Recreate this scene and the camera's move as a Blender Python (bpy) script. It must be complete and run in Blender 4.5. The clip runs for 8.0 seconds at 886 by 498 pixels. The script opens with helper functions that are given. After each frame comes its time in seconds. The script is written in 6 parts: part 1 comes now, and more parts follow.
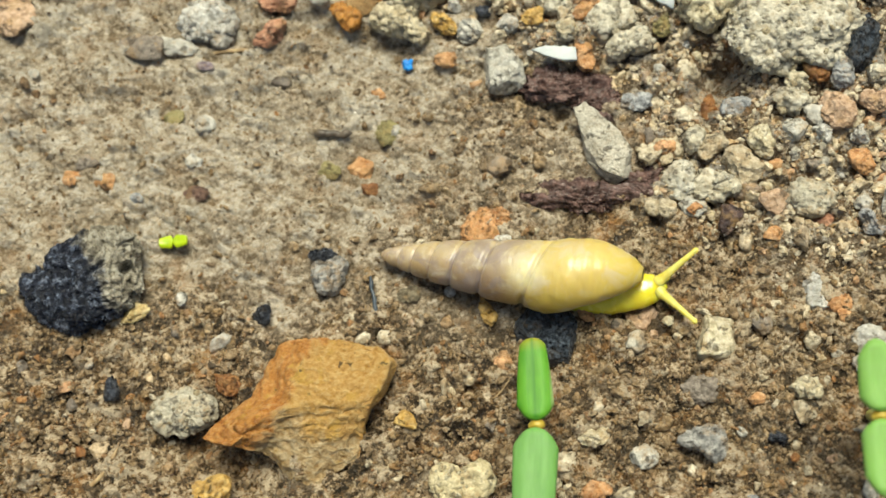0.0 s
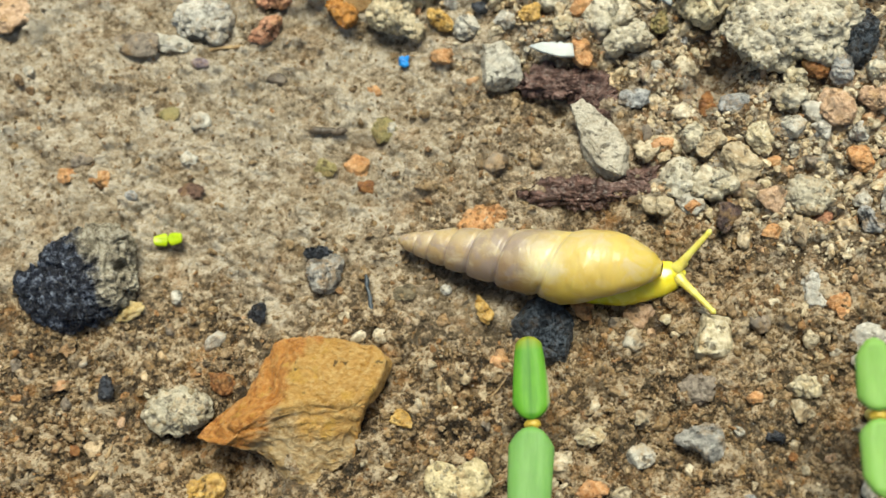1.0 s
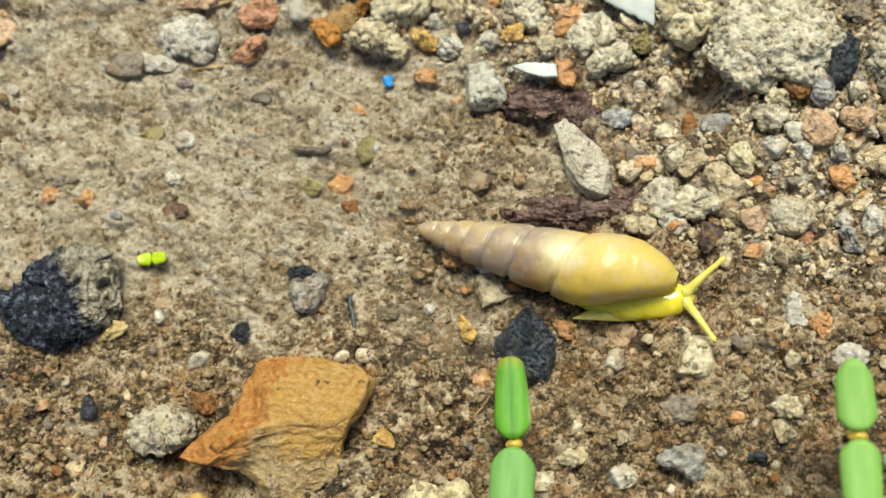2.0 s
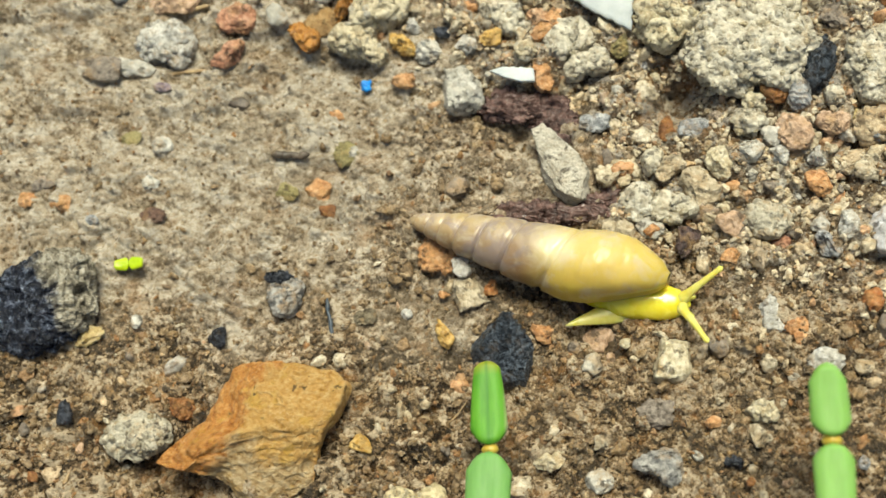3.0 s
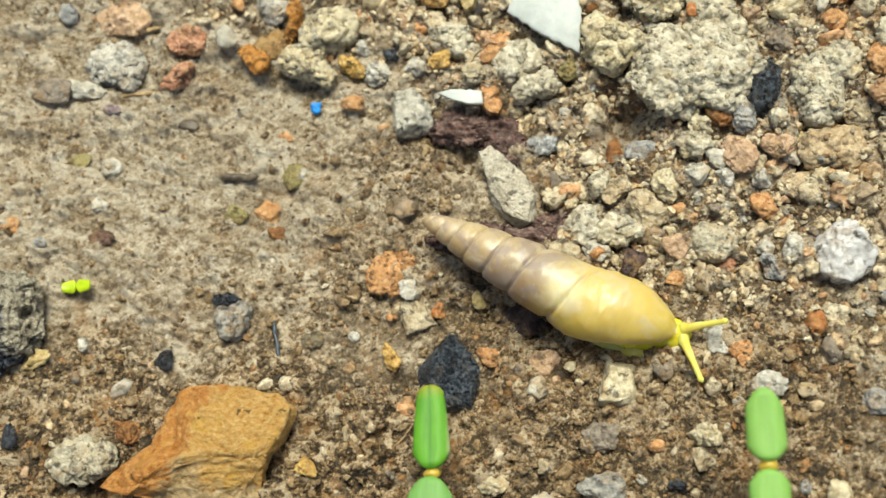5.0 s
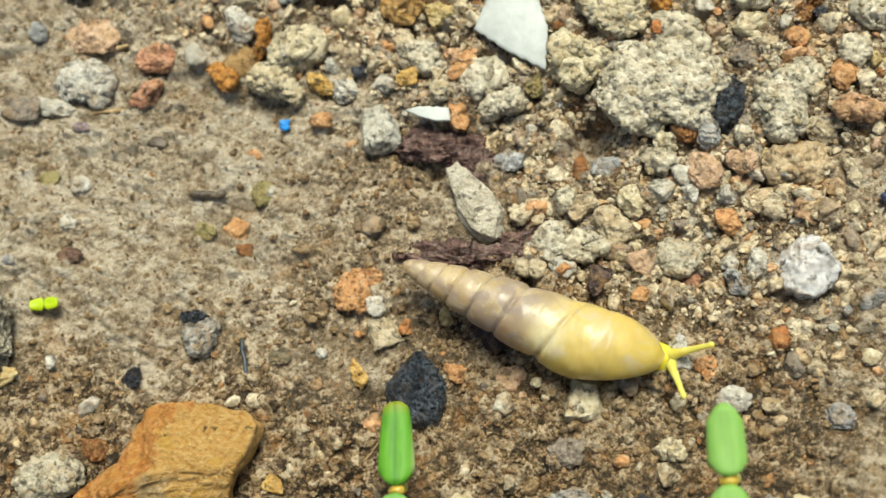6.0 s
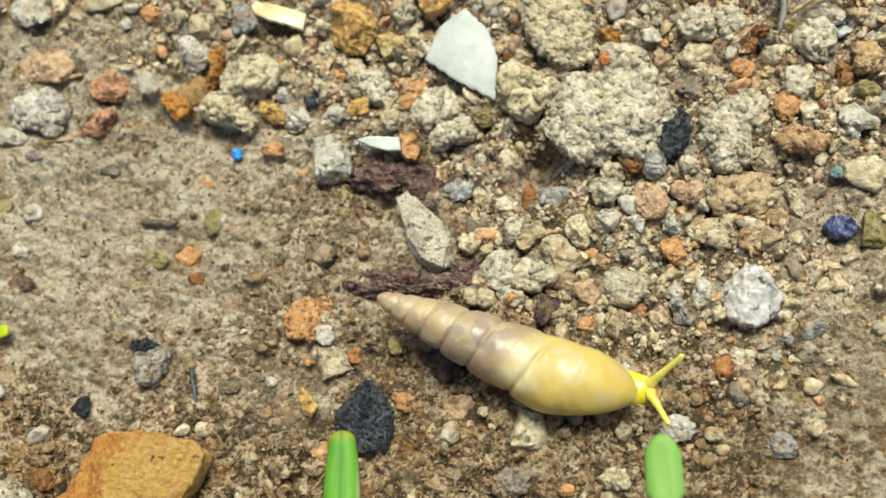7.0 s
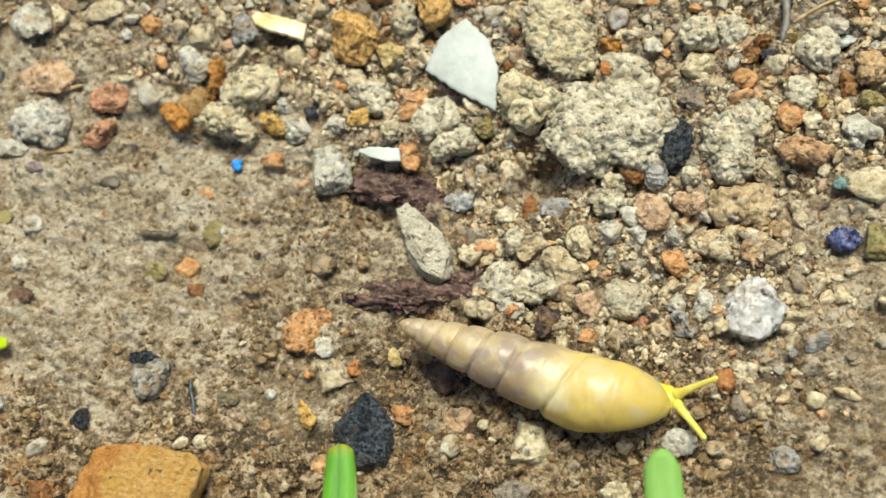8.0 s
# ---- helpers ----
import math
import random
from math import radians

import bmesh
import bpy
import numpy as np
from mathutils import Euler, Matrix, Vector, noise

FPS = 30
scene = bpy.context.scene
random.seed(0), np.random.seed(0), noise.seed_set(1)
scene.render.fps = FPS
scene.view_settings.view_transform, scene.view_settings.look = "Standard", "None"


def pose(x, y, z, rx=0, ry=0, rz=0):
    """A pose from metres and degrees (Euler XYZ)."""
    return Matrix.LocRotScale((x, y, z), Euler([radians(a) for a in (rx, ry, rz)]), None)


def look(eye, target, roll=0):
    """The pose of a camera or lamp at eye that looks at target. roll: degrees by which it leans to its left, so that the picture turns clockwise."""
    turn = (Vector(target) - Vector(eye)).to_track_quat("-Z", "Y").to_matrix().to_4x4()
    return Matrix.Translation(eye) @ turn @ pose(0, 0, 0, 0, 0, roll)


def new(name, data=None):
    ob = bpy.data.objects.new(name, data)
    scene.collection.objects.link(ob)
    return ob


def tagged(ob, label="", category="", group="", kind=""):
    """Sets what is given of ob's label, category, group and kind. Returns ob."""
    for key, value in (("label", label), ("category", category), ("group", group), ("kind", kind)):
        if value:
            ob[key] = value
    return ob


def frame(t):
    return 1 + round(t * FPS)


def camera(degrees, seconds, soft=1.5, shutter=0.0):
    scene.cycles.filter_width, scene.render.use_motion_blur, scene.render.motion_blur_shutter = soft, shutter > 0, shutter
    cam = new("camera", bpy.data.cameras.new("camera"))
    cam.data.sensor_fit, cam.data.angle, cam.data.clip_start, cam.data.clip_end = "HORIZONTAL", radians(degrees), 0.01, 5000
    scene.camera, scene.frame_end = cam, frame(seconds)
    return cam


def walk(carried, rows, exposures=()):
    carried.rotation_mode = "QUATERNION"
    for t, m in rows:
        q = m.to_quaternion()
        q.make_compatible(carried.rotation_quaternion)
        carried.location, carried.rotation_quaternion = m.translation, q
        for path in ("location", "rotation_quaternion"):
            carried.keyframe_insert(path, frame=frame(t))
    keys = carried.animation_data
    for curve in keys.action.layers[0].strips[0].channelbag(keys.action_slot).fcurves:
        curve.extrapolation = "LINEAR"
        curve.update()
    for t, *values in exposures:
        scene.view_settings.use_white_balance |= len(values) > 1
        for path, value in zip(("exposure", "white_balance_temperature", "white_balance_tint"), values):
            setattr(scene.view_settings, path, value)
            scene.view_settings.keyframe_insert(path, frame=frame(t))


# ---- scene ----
MM = 0.001
cam = camera(42.41, 8.0, soft=1.5)
cam.data.dof.use_dof, cam.data.dof.focus_distance, cam.data.dof.aperture_fstop = True, 0.0686, 42.0
ROWS = [
    (0.0, 5.00, -18.00, 70.00, 12.81, 8.47, 0.00),
    (0.5, 4.96, -18.28, 69.27, 12.22, 8.63, -0.02),
    (1.0, 5.47, -17.81, 69.49, 12.64, 8.70, 0.05),
    (1.5, 5.87, -17.64, 69.61, 13.18, 8.57, 0.08),
    (3.0, 7.25, -17.54, 69.30, 13.61, 8.18, -0.10),
    (3.5, 7.70, -17.55, 69.55, 13.84, 7.86, -0.14),
    (4.0, 8.40, -17.45, 69.16, 13.95, 7.97, -0.11),
    (4.5, 9.37, -17.11, 68.94, 14.07, 8.00, -0.12),
    (6.0, 11.75, -16.83, 69.01, 14.88, 7.56, -0.48),
    (6.5, 12.83, -16.56, 68.94, 15.37, 7.30, -0.57),
    (7.0, 14.23, -16.19, 69.38, 15.67, 6.95, -0.62),
    (7.5, 14.99, -16.12, 68.74, 15.55, 7.12, -0.67),
    (8.0, 14.91, -15.74, 68.93, 16.00, 7.51, -0.46),
]
walk(cam, [(t, pose(x * MM, y * MM, z * MM, rx, ry, rz)) for t, x, y, z, rx, ry, rz in ROWS],
     exposures=[(0.0, 0.89, 6850, -2), (4.5, 0.98, 6850, -2), (6.5, 0.88, 6850, -2), (8.0, 0.93, 6850, -2)])

# ---- daylight: a bright, thinly clouded sky and a veiled sun from beyond the stones ----
SUN_UP, SUN_ROUND = 65.0, 15.0  # degrees above the horizon; degrees from +y towards +x
world = bpy.data.worlds.new("overcast_sky")
scene.world = world
world.use_nodes = True
sky = world.node_tree.nodes.new("ShaderNodeTexSky")
sky.sky_type = "NISHITA"
sky.sun_disc = False
sky.sun_elevation, sky.sun_rotation = radians(SUN_UP), radians(SUN_ROUND)
sky.air_density, sky.dust_density, sky.ozone_density = 1.0, 4.0, 0.6
back = world.node_tree.nodes["Background"]
back.inputs["Strength"].default_value = 0.052
world.node_tree.links.new(sky.outputs["Color"], back.inputs["Color"])
lamp = bpy.data.lights.new("sun", "SUN")
lamp.energy, lamp.angle, lamp.color = 2.7, radians(26), (1.0, 0.95, 0.86)
sun = new("sun", lamp)
az, up = radians(SUN_ROUND), radians(SUN_UP)
sun.matrix_world = look((math.sin(az) * math.cos(up), math.cos(az) * math.cos(up), math.sin(up)), (0, 0, 0))


# ---- materials ----
def nodes_of(name):
    m = bpy.data.materials.new(name)
    m.use_nodes = True
    t = m.node_tree
    return m, t, t.nodes["Principled BSDF"]


def tex_noise(t, coords, per_mm, detail=4.0, rough=0.6, distort=0.0):
    n = t.nodes.new("ShaderNodeTexNoise")
    n.inputs["Scale"].default_value = per_mm * 1000
    n.inputs["Detail"].default_value, n.inputs["Roughness"].default_value, n.inputs["Distortion"].default_value = detail, rough, distort
    t.links.new(coords, n.inputs["Vector"])
    return n.outputs["Fac"]


def cells(t, coords, per_mm, wobble_mm=0.15):
    """Irregular grains: a random value for each, and the distance from its middle."""
    n = t.nodes.new("ShaderNodeTexNoise")
    n.inputs["Scale"].default_value, n.inputs["Detail"].default_value = per_mm * 1600, 3
    t.links.new(coords, n.inputs["Vector"])
    push = t.nodes.new("ShaderNodeVectorMath")
    push.operation = "MULTIPLY_ADD"
    t.links.new(n.outputs["Color"], push.inputs[0])
    push.inputs[1].default_value = (wobble_mm * 2 * MM,) * 3
    t.links.new(coords, push.inputs[2])
    v = t.nodes.new("ShaderNodeTexVoronoi")
    v.inputs["Scale"].default_value = per_mm * 1000
    t.links.new(push.outputs[0], v.inputs["Vector"])
    sep = t.nodes.new("ShaderNodeSeparateColor")
    t.links.new(v.outputs["Color"], sep.inputs[0])
    return sep.outputs[0], v.outputs["Distance"]


def maths(t, way, a, b):
    n = t.nodes.new("ShaderNodeMath")
    n.operation = way
    for sock, v in zip(n.inputs, (a, b)):
        if isinstance(v, (float, int)):
            sock.default_value = v
        else:
            t.links.new(v, sock)
    return n.outputs[0]


def ramp(t, fac, stops):
    r = t.nodes.new("ShaderNodeValToRGB")
    el = r.color_ramp.elements
    while len(el) < len(stops):
        el.new(0.5)
    for e, (at, c) in zip(el, stops):
        e.position, e.color = at, (*c, 1) if len(c) == 3 else c
    t.links.new(fac, r.inputs["Fac"])
    return r.outputs["Color"]


def grey(t, fac, a, b, lo=0.3, hi=0.7):
    r = t.nodes.new("ShaderNodeMapRange")
    for k, v in zip(("From Min", "From Max", "To Min", "To Max"), (lo, hi, a, b)):
        r.inputs[k].default_value = v
    t.links.new(fac, r.inputs["Value"])
    return r.outputs["Result"]


def mix(t, fac, a, b, way="MIX"):
    m = t.nodes.new("ShaderNodeMix")
    m.data_type, m.blend_type = "RGBA", way
    for sock, v in ((m.inputs[0], fac), (m.inputs[6], a), (m.inputs[7], b)):
        if isinstance(v, (float, int)):
            sock.default_value = v
        elif isinstance(v, tuple):
            sock.default_value = (*v, 1)
        else:
            t.links.new(v, sock)
    return m.outputs[2]


def bump(t, bsdf, height, depth_mm, strength=1.0):
    b = t.nodes.new("ShaderNodeBump")
    b.inputs["Distance"].default_value, b.inputs["Strength"].default_value = depth_mm * MM, strength
    t.links.new(height, b.inputs["Height"])
    t.links.new(b.outputs["Normal"], bsdf.inputs["Normal"])
    t.links.new(b.outputs["Normal"], bsdf.inputs["Coat Normal"])


def coords_of(t, which="Object"):
    return t.nodes.new("ShaderNodeTexCoord").outputs[which]


def stone_mat(name, dark, mid, light, grain=2.5, patch=0.4, rough=(0.35, 0.75), relief=0.08, fleck=None, fleck_cut=0.66, clear=0.0, islands=False, dirt=0.6, objects=False, tint=None):
    """A damp mineral surface: patches, grain, flecks, fine relief, and soil stuck to it in blotches."""
    m, t, b = nodes_of(name)
    co = coords_of(t)
    shift = t.nodes.new("ShaderNodeVectorMath")
    info = t.nodes.new("ShaderNodeObjectInfo").outputs["Random"]
    t.links.new(co, shift.inputs[0])
    t.links.new(info, shift.inputs[1])
    co = shift.outputs[0]
    dark, mid, light = [tuple(min(0.8, c * k) for c in v) for v, k in ((dark, 0.7), (mid, 1.1), (light, 1.06))]
    big, fine = tex_noise(t, co, patch, 3), tex_noise(t, co, grain, 6, 0.72)
    col = ramp(t, fine, [(0.38, dark), (0.5, mid), (0.62, light)])
    col = mix(t, grey(t, big, 0.0, 0.45), col, mid)
    bit, edge = cells(t, co, grain * 1.6, 0.08)
    col = mix(t, 0.5, col, ramp(t, bit, [(0.0, dark), (0.45, mid), (1.0, light)]))
    col = mix(t, grey(t, tex_noise(t, co, patch * 2.3, 2), 0.0, 0.5, 0.48, 0.7), col, dark)
    if fleck:
        col = mix(t, grey(t, tex_noise(t, co, grain * 0.6, 2), 0.0, 0.9, fleck_cut, fleck_cut + 0.05), col, fleck)
    if islands:
        geo = t.nodes.new("ShaderNodeNewGeometry").outputs["Random Per Island"]
        col = mix(t, 0.8, col, ramp(t, info if objects else geo, islands), "MULTIPLY")
    if tint:
        col = mix(t, grey(t, tex_noise(t, co, 0.14, 4, 0.6), 0.0, 0.9, 0.49, 0.58), col, tint)
    if dirt:
        col = mix(t, grey(t, tex_noise(t, co, 0.8, 6, 0.75), 0.0, dirt, 0.5, 0.64), col, (0.36, 0.22, 0.085))
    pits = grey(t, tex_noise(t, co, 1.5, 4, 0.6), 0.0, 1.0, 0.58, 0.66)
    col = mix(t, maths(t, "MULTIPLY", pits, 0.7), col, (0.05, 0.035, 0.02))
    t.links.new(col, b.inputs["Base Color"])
    t.links.new(grey(t, tex_noise(t, co, grain * 0.5, 4), *rough), b.inputs["Roughness"])
    b.inputs["Subsurface Weight"].default_value = clear
    b.inputs["Subsurface Radius"].default_value = (1.0, 0.9, 0.75)
    b.inputs["Subsurface Scale"].default_value = 0.4 * MM
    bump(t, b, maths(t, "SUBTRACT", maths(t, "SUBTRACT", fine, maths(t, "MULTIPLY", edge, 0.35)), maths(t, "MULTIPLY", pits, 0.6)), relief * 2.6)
    return m


def plain_mat(name, dark, light, per_mm=1.0, rough=0.5, relief=0.03, clear=0.0, stretch=None):
    m, t, b = nodes_of(name)
    co = coords_of(t)
    if stretch:
        mp = t.nodes.new("ShaderNodeMapping")
        mp.inputs["Scale"].default_value = stretch
        t.links.new(co, mp.inputs["Vector"])
        co = mp.outputs["Vector"]
    fine = tex_noise(t, co, per_mm, 5, 0.6)
    t.links.new(ramp(t, fine, [(0.32, dark), (0.68, light)]), b.inputs["Base Color"])
    t.links.new(grey(t, tex_noise(t, co, per_mm * 0.6, 3), rough - 0.12, rough + 0.12), b.inputs["Roughness"])
    b.inputs["Subsurface Weight"].default_value = clear
    b.inputs["Subsurface Radius"].default_value = (1.0, 0.8, 0.5)
    b.inputs["Subsurface Scale"].default_value = 0.8 * MM
    bump(t, b, fine, relief)
    return m


PALETTE = [(0.0, (0.72, 0.66, 0.55)), (0.25, (0.85, 0.82, 0.74)), (0.45, (0.8, 0.7, 0.52)), (0.62, (0.92, 0.9, 0.84)),
           (0.8, (0.85, 0.64, 0.4)), (0.88, (0.52, 0.42, 0.32)), (0.95, (0.9, 0.45, 0.18)), (1.0, (0.3, 0.29, 0.3))]
CRUMB = [(0.0, (0.9, 0.84, 0.7)), (0.4, (1.0, 0.98, 0.92)), (0.62, (0.96, 0.88, 0.68)), (0.75, (0.9, 0.76, 0.5)), (0.8, (1.0, 0.97, 0.88)), (1.0, (1.0, 0.99, 0.95))]


SOILS = [(0.0, (0.55, 0.46, 0.36)), (0.3, (0.85, 0.76, 0.63)), (0.5, (0.55, 0.44, 0.33)), (0.66, (1.0, 0.92, 0.78)), (0.78, (0.4, 0.3, 0.22)), (0.88, (1.0, 0.58, 0.28)), (0.96, (1.0, 0.97, 0.9)), (1.0, (0.3, 0.28, 0.27))]


def soil_mat():
    """Wet earth: paler where silt has settled, dark brown between the crumbs as damp and painted crevice shade, rusty
    in places.
    """
    m, t, b = nodes_of("damp_soil")
    co = coords_of(t)
    at = t.nodes.new("ShaderNodeAttribute")
    at.attribute_name = "silt"
    big, mid, fine = tex_noise(t, co, 0.09, 4), tex_noise(t, co, 0.8, 5, 0.7), tex_noise(t, co, 3.2, 6, 0.75)
    crumb = t.nodes.new("ShaderNodeAttribute")
    crumb.attribute_name = "tone"
    two, edge_two = cells(t, co, 4.2, 0.1)
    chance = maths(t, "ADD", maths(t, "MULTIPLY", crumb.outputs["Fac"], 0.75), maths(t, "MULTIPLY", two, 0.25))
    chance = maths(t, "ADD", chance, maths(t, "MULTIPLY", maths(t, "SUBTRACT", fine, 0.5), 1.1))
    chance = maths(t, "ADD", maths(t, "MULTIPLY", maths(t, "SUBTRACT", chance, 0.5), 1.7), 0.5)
    # dark stops: wet soil, and crevice shade put into the colour
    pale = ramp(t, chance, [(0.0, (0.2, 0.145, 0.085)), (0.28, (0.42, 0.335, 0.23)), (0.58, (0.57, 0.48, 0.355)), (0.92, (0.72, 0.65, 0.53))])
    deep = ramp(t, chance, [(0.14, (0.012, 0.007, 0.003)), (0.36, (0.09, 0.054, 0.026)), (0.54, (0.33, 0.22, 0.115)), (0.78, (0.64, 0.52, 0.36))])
    hue, bed = t.nodes.new("ShaderNodeAttribute"), t.nodes.new("ShaderNodeAttribute")
    hue.attribute_name, bed.attribute_name = "hue", "bed"
    stones = ramp(t, hue.outputs["Fac"], [(0.2, (0.5, 0.46, 0.38)), (0.34, (0.3, 0.2, 0.11)), (0.42, (0.58, 0.54, 0.46)), (0.5, (0.44, 0.37, 0.26)), (0.58, (0.62, 0.6, 0.54)),
                                          (0.66, (0.5, 0.3, 0.14)), (0.74, (0.55, 0.49, 0.38)), (0.86, (0.36, 0.34, 0.31))])
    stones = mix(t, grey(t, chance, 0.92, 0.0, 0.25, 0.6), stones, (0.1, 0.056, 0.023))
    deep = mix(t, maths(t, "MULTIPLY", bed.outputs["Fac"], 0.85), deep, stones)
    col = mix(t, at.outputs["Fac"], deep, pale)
    col = mix(t, grey(t, mid, 0.0, 0.25, 0.48, 0.66), col, (0.24, 0.185, 0.115))
    # blotches that paint more crevice shade, weaker on silt
    gloom = maths(t, "MULTIPLY", grey(t, tex_noise(t, co, 0.5, 4, 0.65), 0.0, 0.8, 0.54, 0.64), grey(t, at.outputs["Fac"], 1.0, 0.3, 0.0, 1.0))
    col = mix(t, gloom, col, (0.045, 0.028, 0.015))
    rust = maths(t, "MULTIPLY", grey(t, tex_noise(t, co, 0.3, 7, 0.78), 0.0, 0.8, 0.53, 0.66), grey(t, at.outputs["Fac"], 1.0, 0.3, 0.0, 1.0))
    col = mix(t, rust, col, (0.4, 0.19, 0.055))
    col = mix(t, grey(t, big, 0.0, 0.2), col, (0.3, 0.24, 0.155))
    t.links.new(col, b.inputs["Base Color"])
    t.links.new(grey(t, mid, 0.06, 0.38), b.inputs["Roughness"])
    b.inputs["Specular IOR Level"].default_value = 0.5
    b.inputs["Coat Weight"].default_value, b.inputs["Coat Roughness"].default_value = 0.35, 0.14
    rise = maths(t, "ADD", maths(t, "MULTIPLY", tex_noise(t, co, 1.5, 5, 0.7), 0.9), maths(t, "MULTIPLY", fine, 0.8))
    bump(t, b, maths(t, "SUBTRACT", rise, maths(t, "MULTIPLY", edge_two, 0.35)), 0.42)
    return m


SOIL = soil_mat()
GRAINS = stone_mat("mixed_grains", (0.26, 0.21, 0.14), (0.64, 0.57, 0.44), (0.74, 0.7, 0.6), rough=(0.12, 0.5), islands=PALETTE, relief=0.06, dirt=0.6)
BEIGE = stone_mat("beige_stone", (0.27, 0.21, 0.12), (0.48, 0.4, 0.27), (0.57, 0.5, 0.38))
PALE = stone_mat("pale_grey_stone", (0.26, 0.24, 0.19), (0.48, 0.455, 0.385), (0.58, 0.56, 0.51), grain=2.0)
CLOD = stone_mat("crumbly_grit", (0.4, 0.36, 0.27), (0.55, 0.515, 0.425), (0.64, 0.62, 0.555), grain=2.0, patch=0.5, relief=0.09, islands=CRUMB, objects=True, dirt=0.35, clear=0.15)
BROWN_GRAINS = stone_mat("brown_crumbs", (0.06, 0.04, 0.022), (0.36, 0.275, 0.17), (0.58, 0.48, 0.34), rough=(0.08, 0.45), islands=SOILS, relief=0.12)
OCHRE_PLAIN = stone_mat("ochre_stone", (0.2, 0.105, 0.035), (0.36, 0.215, 0.08), (0.46, 0.33, 0.165), grain=2.6, patch=0.13, rough=(0.4, 0.75), relief=0.12, fleck=(0.26, 0.09, 0.02), fleck_cut=0.72, dirt=0.15, tint=(0.3, 0.12, 0.025))


def ochre_rock():
    """Limonite: yellow-tan on top, iron-orange along its broken edge, paler and gritty on its front."""
    m, t, b = nodes_of("ochre_rock")
    co = coords_of(t)
    sep = t.nodes.new("ShaderNodeSeparateXYZ")
    t.links.new(co, sep.inputs[0])
    mp = t.nodes.new("ShaderNodeMapping")
    mp.inputs["Scale"].default_value, mp.inputs["Rotation"].default_value = (0.9, 1.2, 1.0), (0, 0, radians(35))
    t.links.new(co, mp.inputs["Vector"])
    fine, wide = tex_noise(t, mp.outputs["Vector"], 2.6, 6, 0.72), tex_noise(t, co, 0.35, 5, 0.65)
    wob = maths(t, "MULTIPLY", maths(t, "SUBTRACT", wide, 0.5), 9 * MM)
    top = ramp(t, fine, [(0.3, (0.3, 0.14, 0.025)), (0.46, (0.48, 0.27, 0.075)), (0.64, (0.58, 0.39, 0.16))])
    iron = ramp(t, fine, [(0.32, (0.2, 0.06, 0.01)), (0.48, (0.46, 0.19, 0.04)), (0.64, (0.58, 0.32, 0.11))])
    front = ramp(t, fine, [(0.32, (0.22, 0.11, 0.03)), (0.47, (0.42, 0.285, 0.13)), (0.64, (0.55, 0.43, 0.26))])
    low = maths(t, "ADD", maths(t, "ADD", sep.outputs["Y"], maths(t, "MULTIPLY", sep.outputs["X"], 0.25)), wob)
    col = mix(t, grey(t, low, 1.0, 0.0, -1.2 * MM, -0.2 * MM), top, front)
    edge = maths(t, "ADD", maths(t, "SUBTRACT", sep.outputs["X"], maths(t, "MULTIPLY", sep.outputs["Y"], 0.75)), wob)
    col = mix(t, grey(t, edge, 0.95, 0.0, -2.2 * MM, -1.0 * MM), col, iron)
    tip = maths(t, "ADD", maths(t, "SUBTRACT", maths(t, "MULTIPLY", sep.outputs["X"], 0.8), sep.outputs["Y"]), wob)
    col = mix(t, grey(t, tip, 0.0, 0.85, 4.9 * MM, 5.8 * MM), col, iron)
    col = mix(t, grey(t, tex_noise(t, co, 0.7, 5, 0.7), 0.0, 0.6, 0.56, 0.64), col, (0.5, 0.3, 0.05))
    col = mix(t, grey(t, tex_noise(t, co, 1.4, 3), 0.0, 0.8, 0.66, 0.7), col, (0.05, 0.03, 0.015))
    t.links.new(col, b.inputs["Base Color"])
    t.links.new(grey(t, wide, 0.2, 0.48), b.inputs["Roughness"])
    bump(t, b, fine, 0.35)
    return m


OCHRE = ochre_rock()
ORANGE = stone_mat("orange_stone", (0.3, 0.11, 0.03), (0.52, 0.26, 0.1), (0.6, 0.4, 0.23), rough=(0.25, 0.6))
RUST = stone_mat("rust_brown_stone", (0.0864, 0.0252, 0.0072), (0.238, 0.0936, 0.0252), (0.36, 0.187, 0.0648), rough=(0.2, 0.6), patch=0.5)
RED = stone_mat("red_brick_stone", (0.24, 0.09, 0.045), (0.46, 0.22, 0.125), (0.55, 0.35, 0.24), patch=0.6)
PINK = stone_mat("pink_stone", (0.28, 0.16, 0.09), (0.5, 0.33, 0.205), (0.6, 0.45, 0.33))
YELLOW = stone_mat("yellow_stone", (0.34, 0.22, 0.06), (0.54, 0.42, 0.18), (0.62, 0.55, 0.36), rough=(0.2, 0.5), clear=0.2)
OLIVE = stone_mat("olive_stone", (0.124, 0.0992, 0.031), (0.248, 0.211, 0.0806), (0.322, 0.279, 0.136))
QUARTZ = stone_mat("milky_quartz", (0.32, 0.295, 0.24), (0.54, 0.515, 0.455), (0.64, 0.625, 0.585), rough=(0.1, 0.45), clear=0.4, relief=0.1, dirt=0.5)
AMBER = stone_mat("amber_stone", (0.17, 0.055, 0.01), (0.42, 0.175, 0.03), (0.52, 0.28, 0.08), rough=(0.12, 0.45), dirt=0.15)
BLACK = stone_mat("black_rock", (0.005, 0.006, 0.009), (0.018, 0.021, 0.028), (0.11, 0.12, 0.145), grain=1.6, rough=(0.15, 0.5), relief=0.2, dirt=0)
SLATE = stone_mat("dark_slate", (0.004, 0.006, 0.01), (0.011, 0.016, 0.024), (0.15, 0.18, 0.22), grain=3.4, rough=(0.2, 0.5), relief=0.14, dirt=0.12)
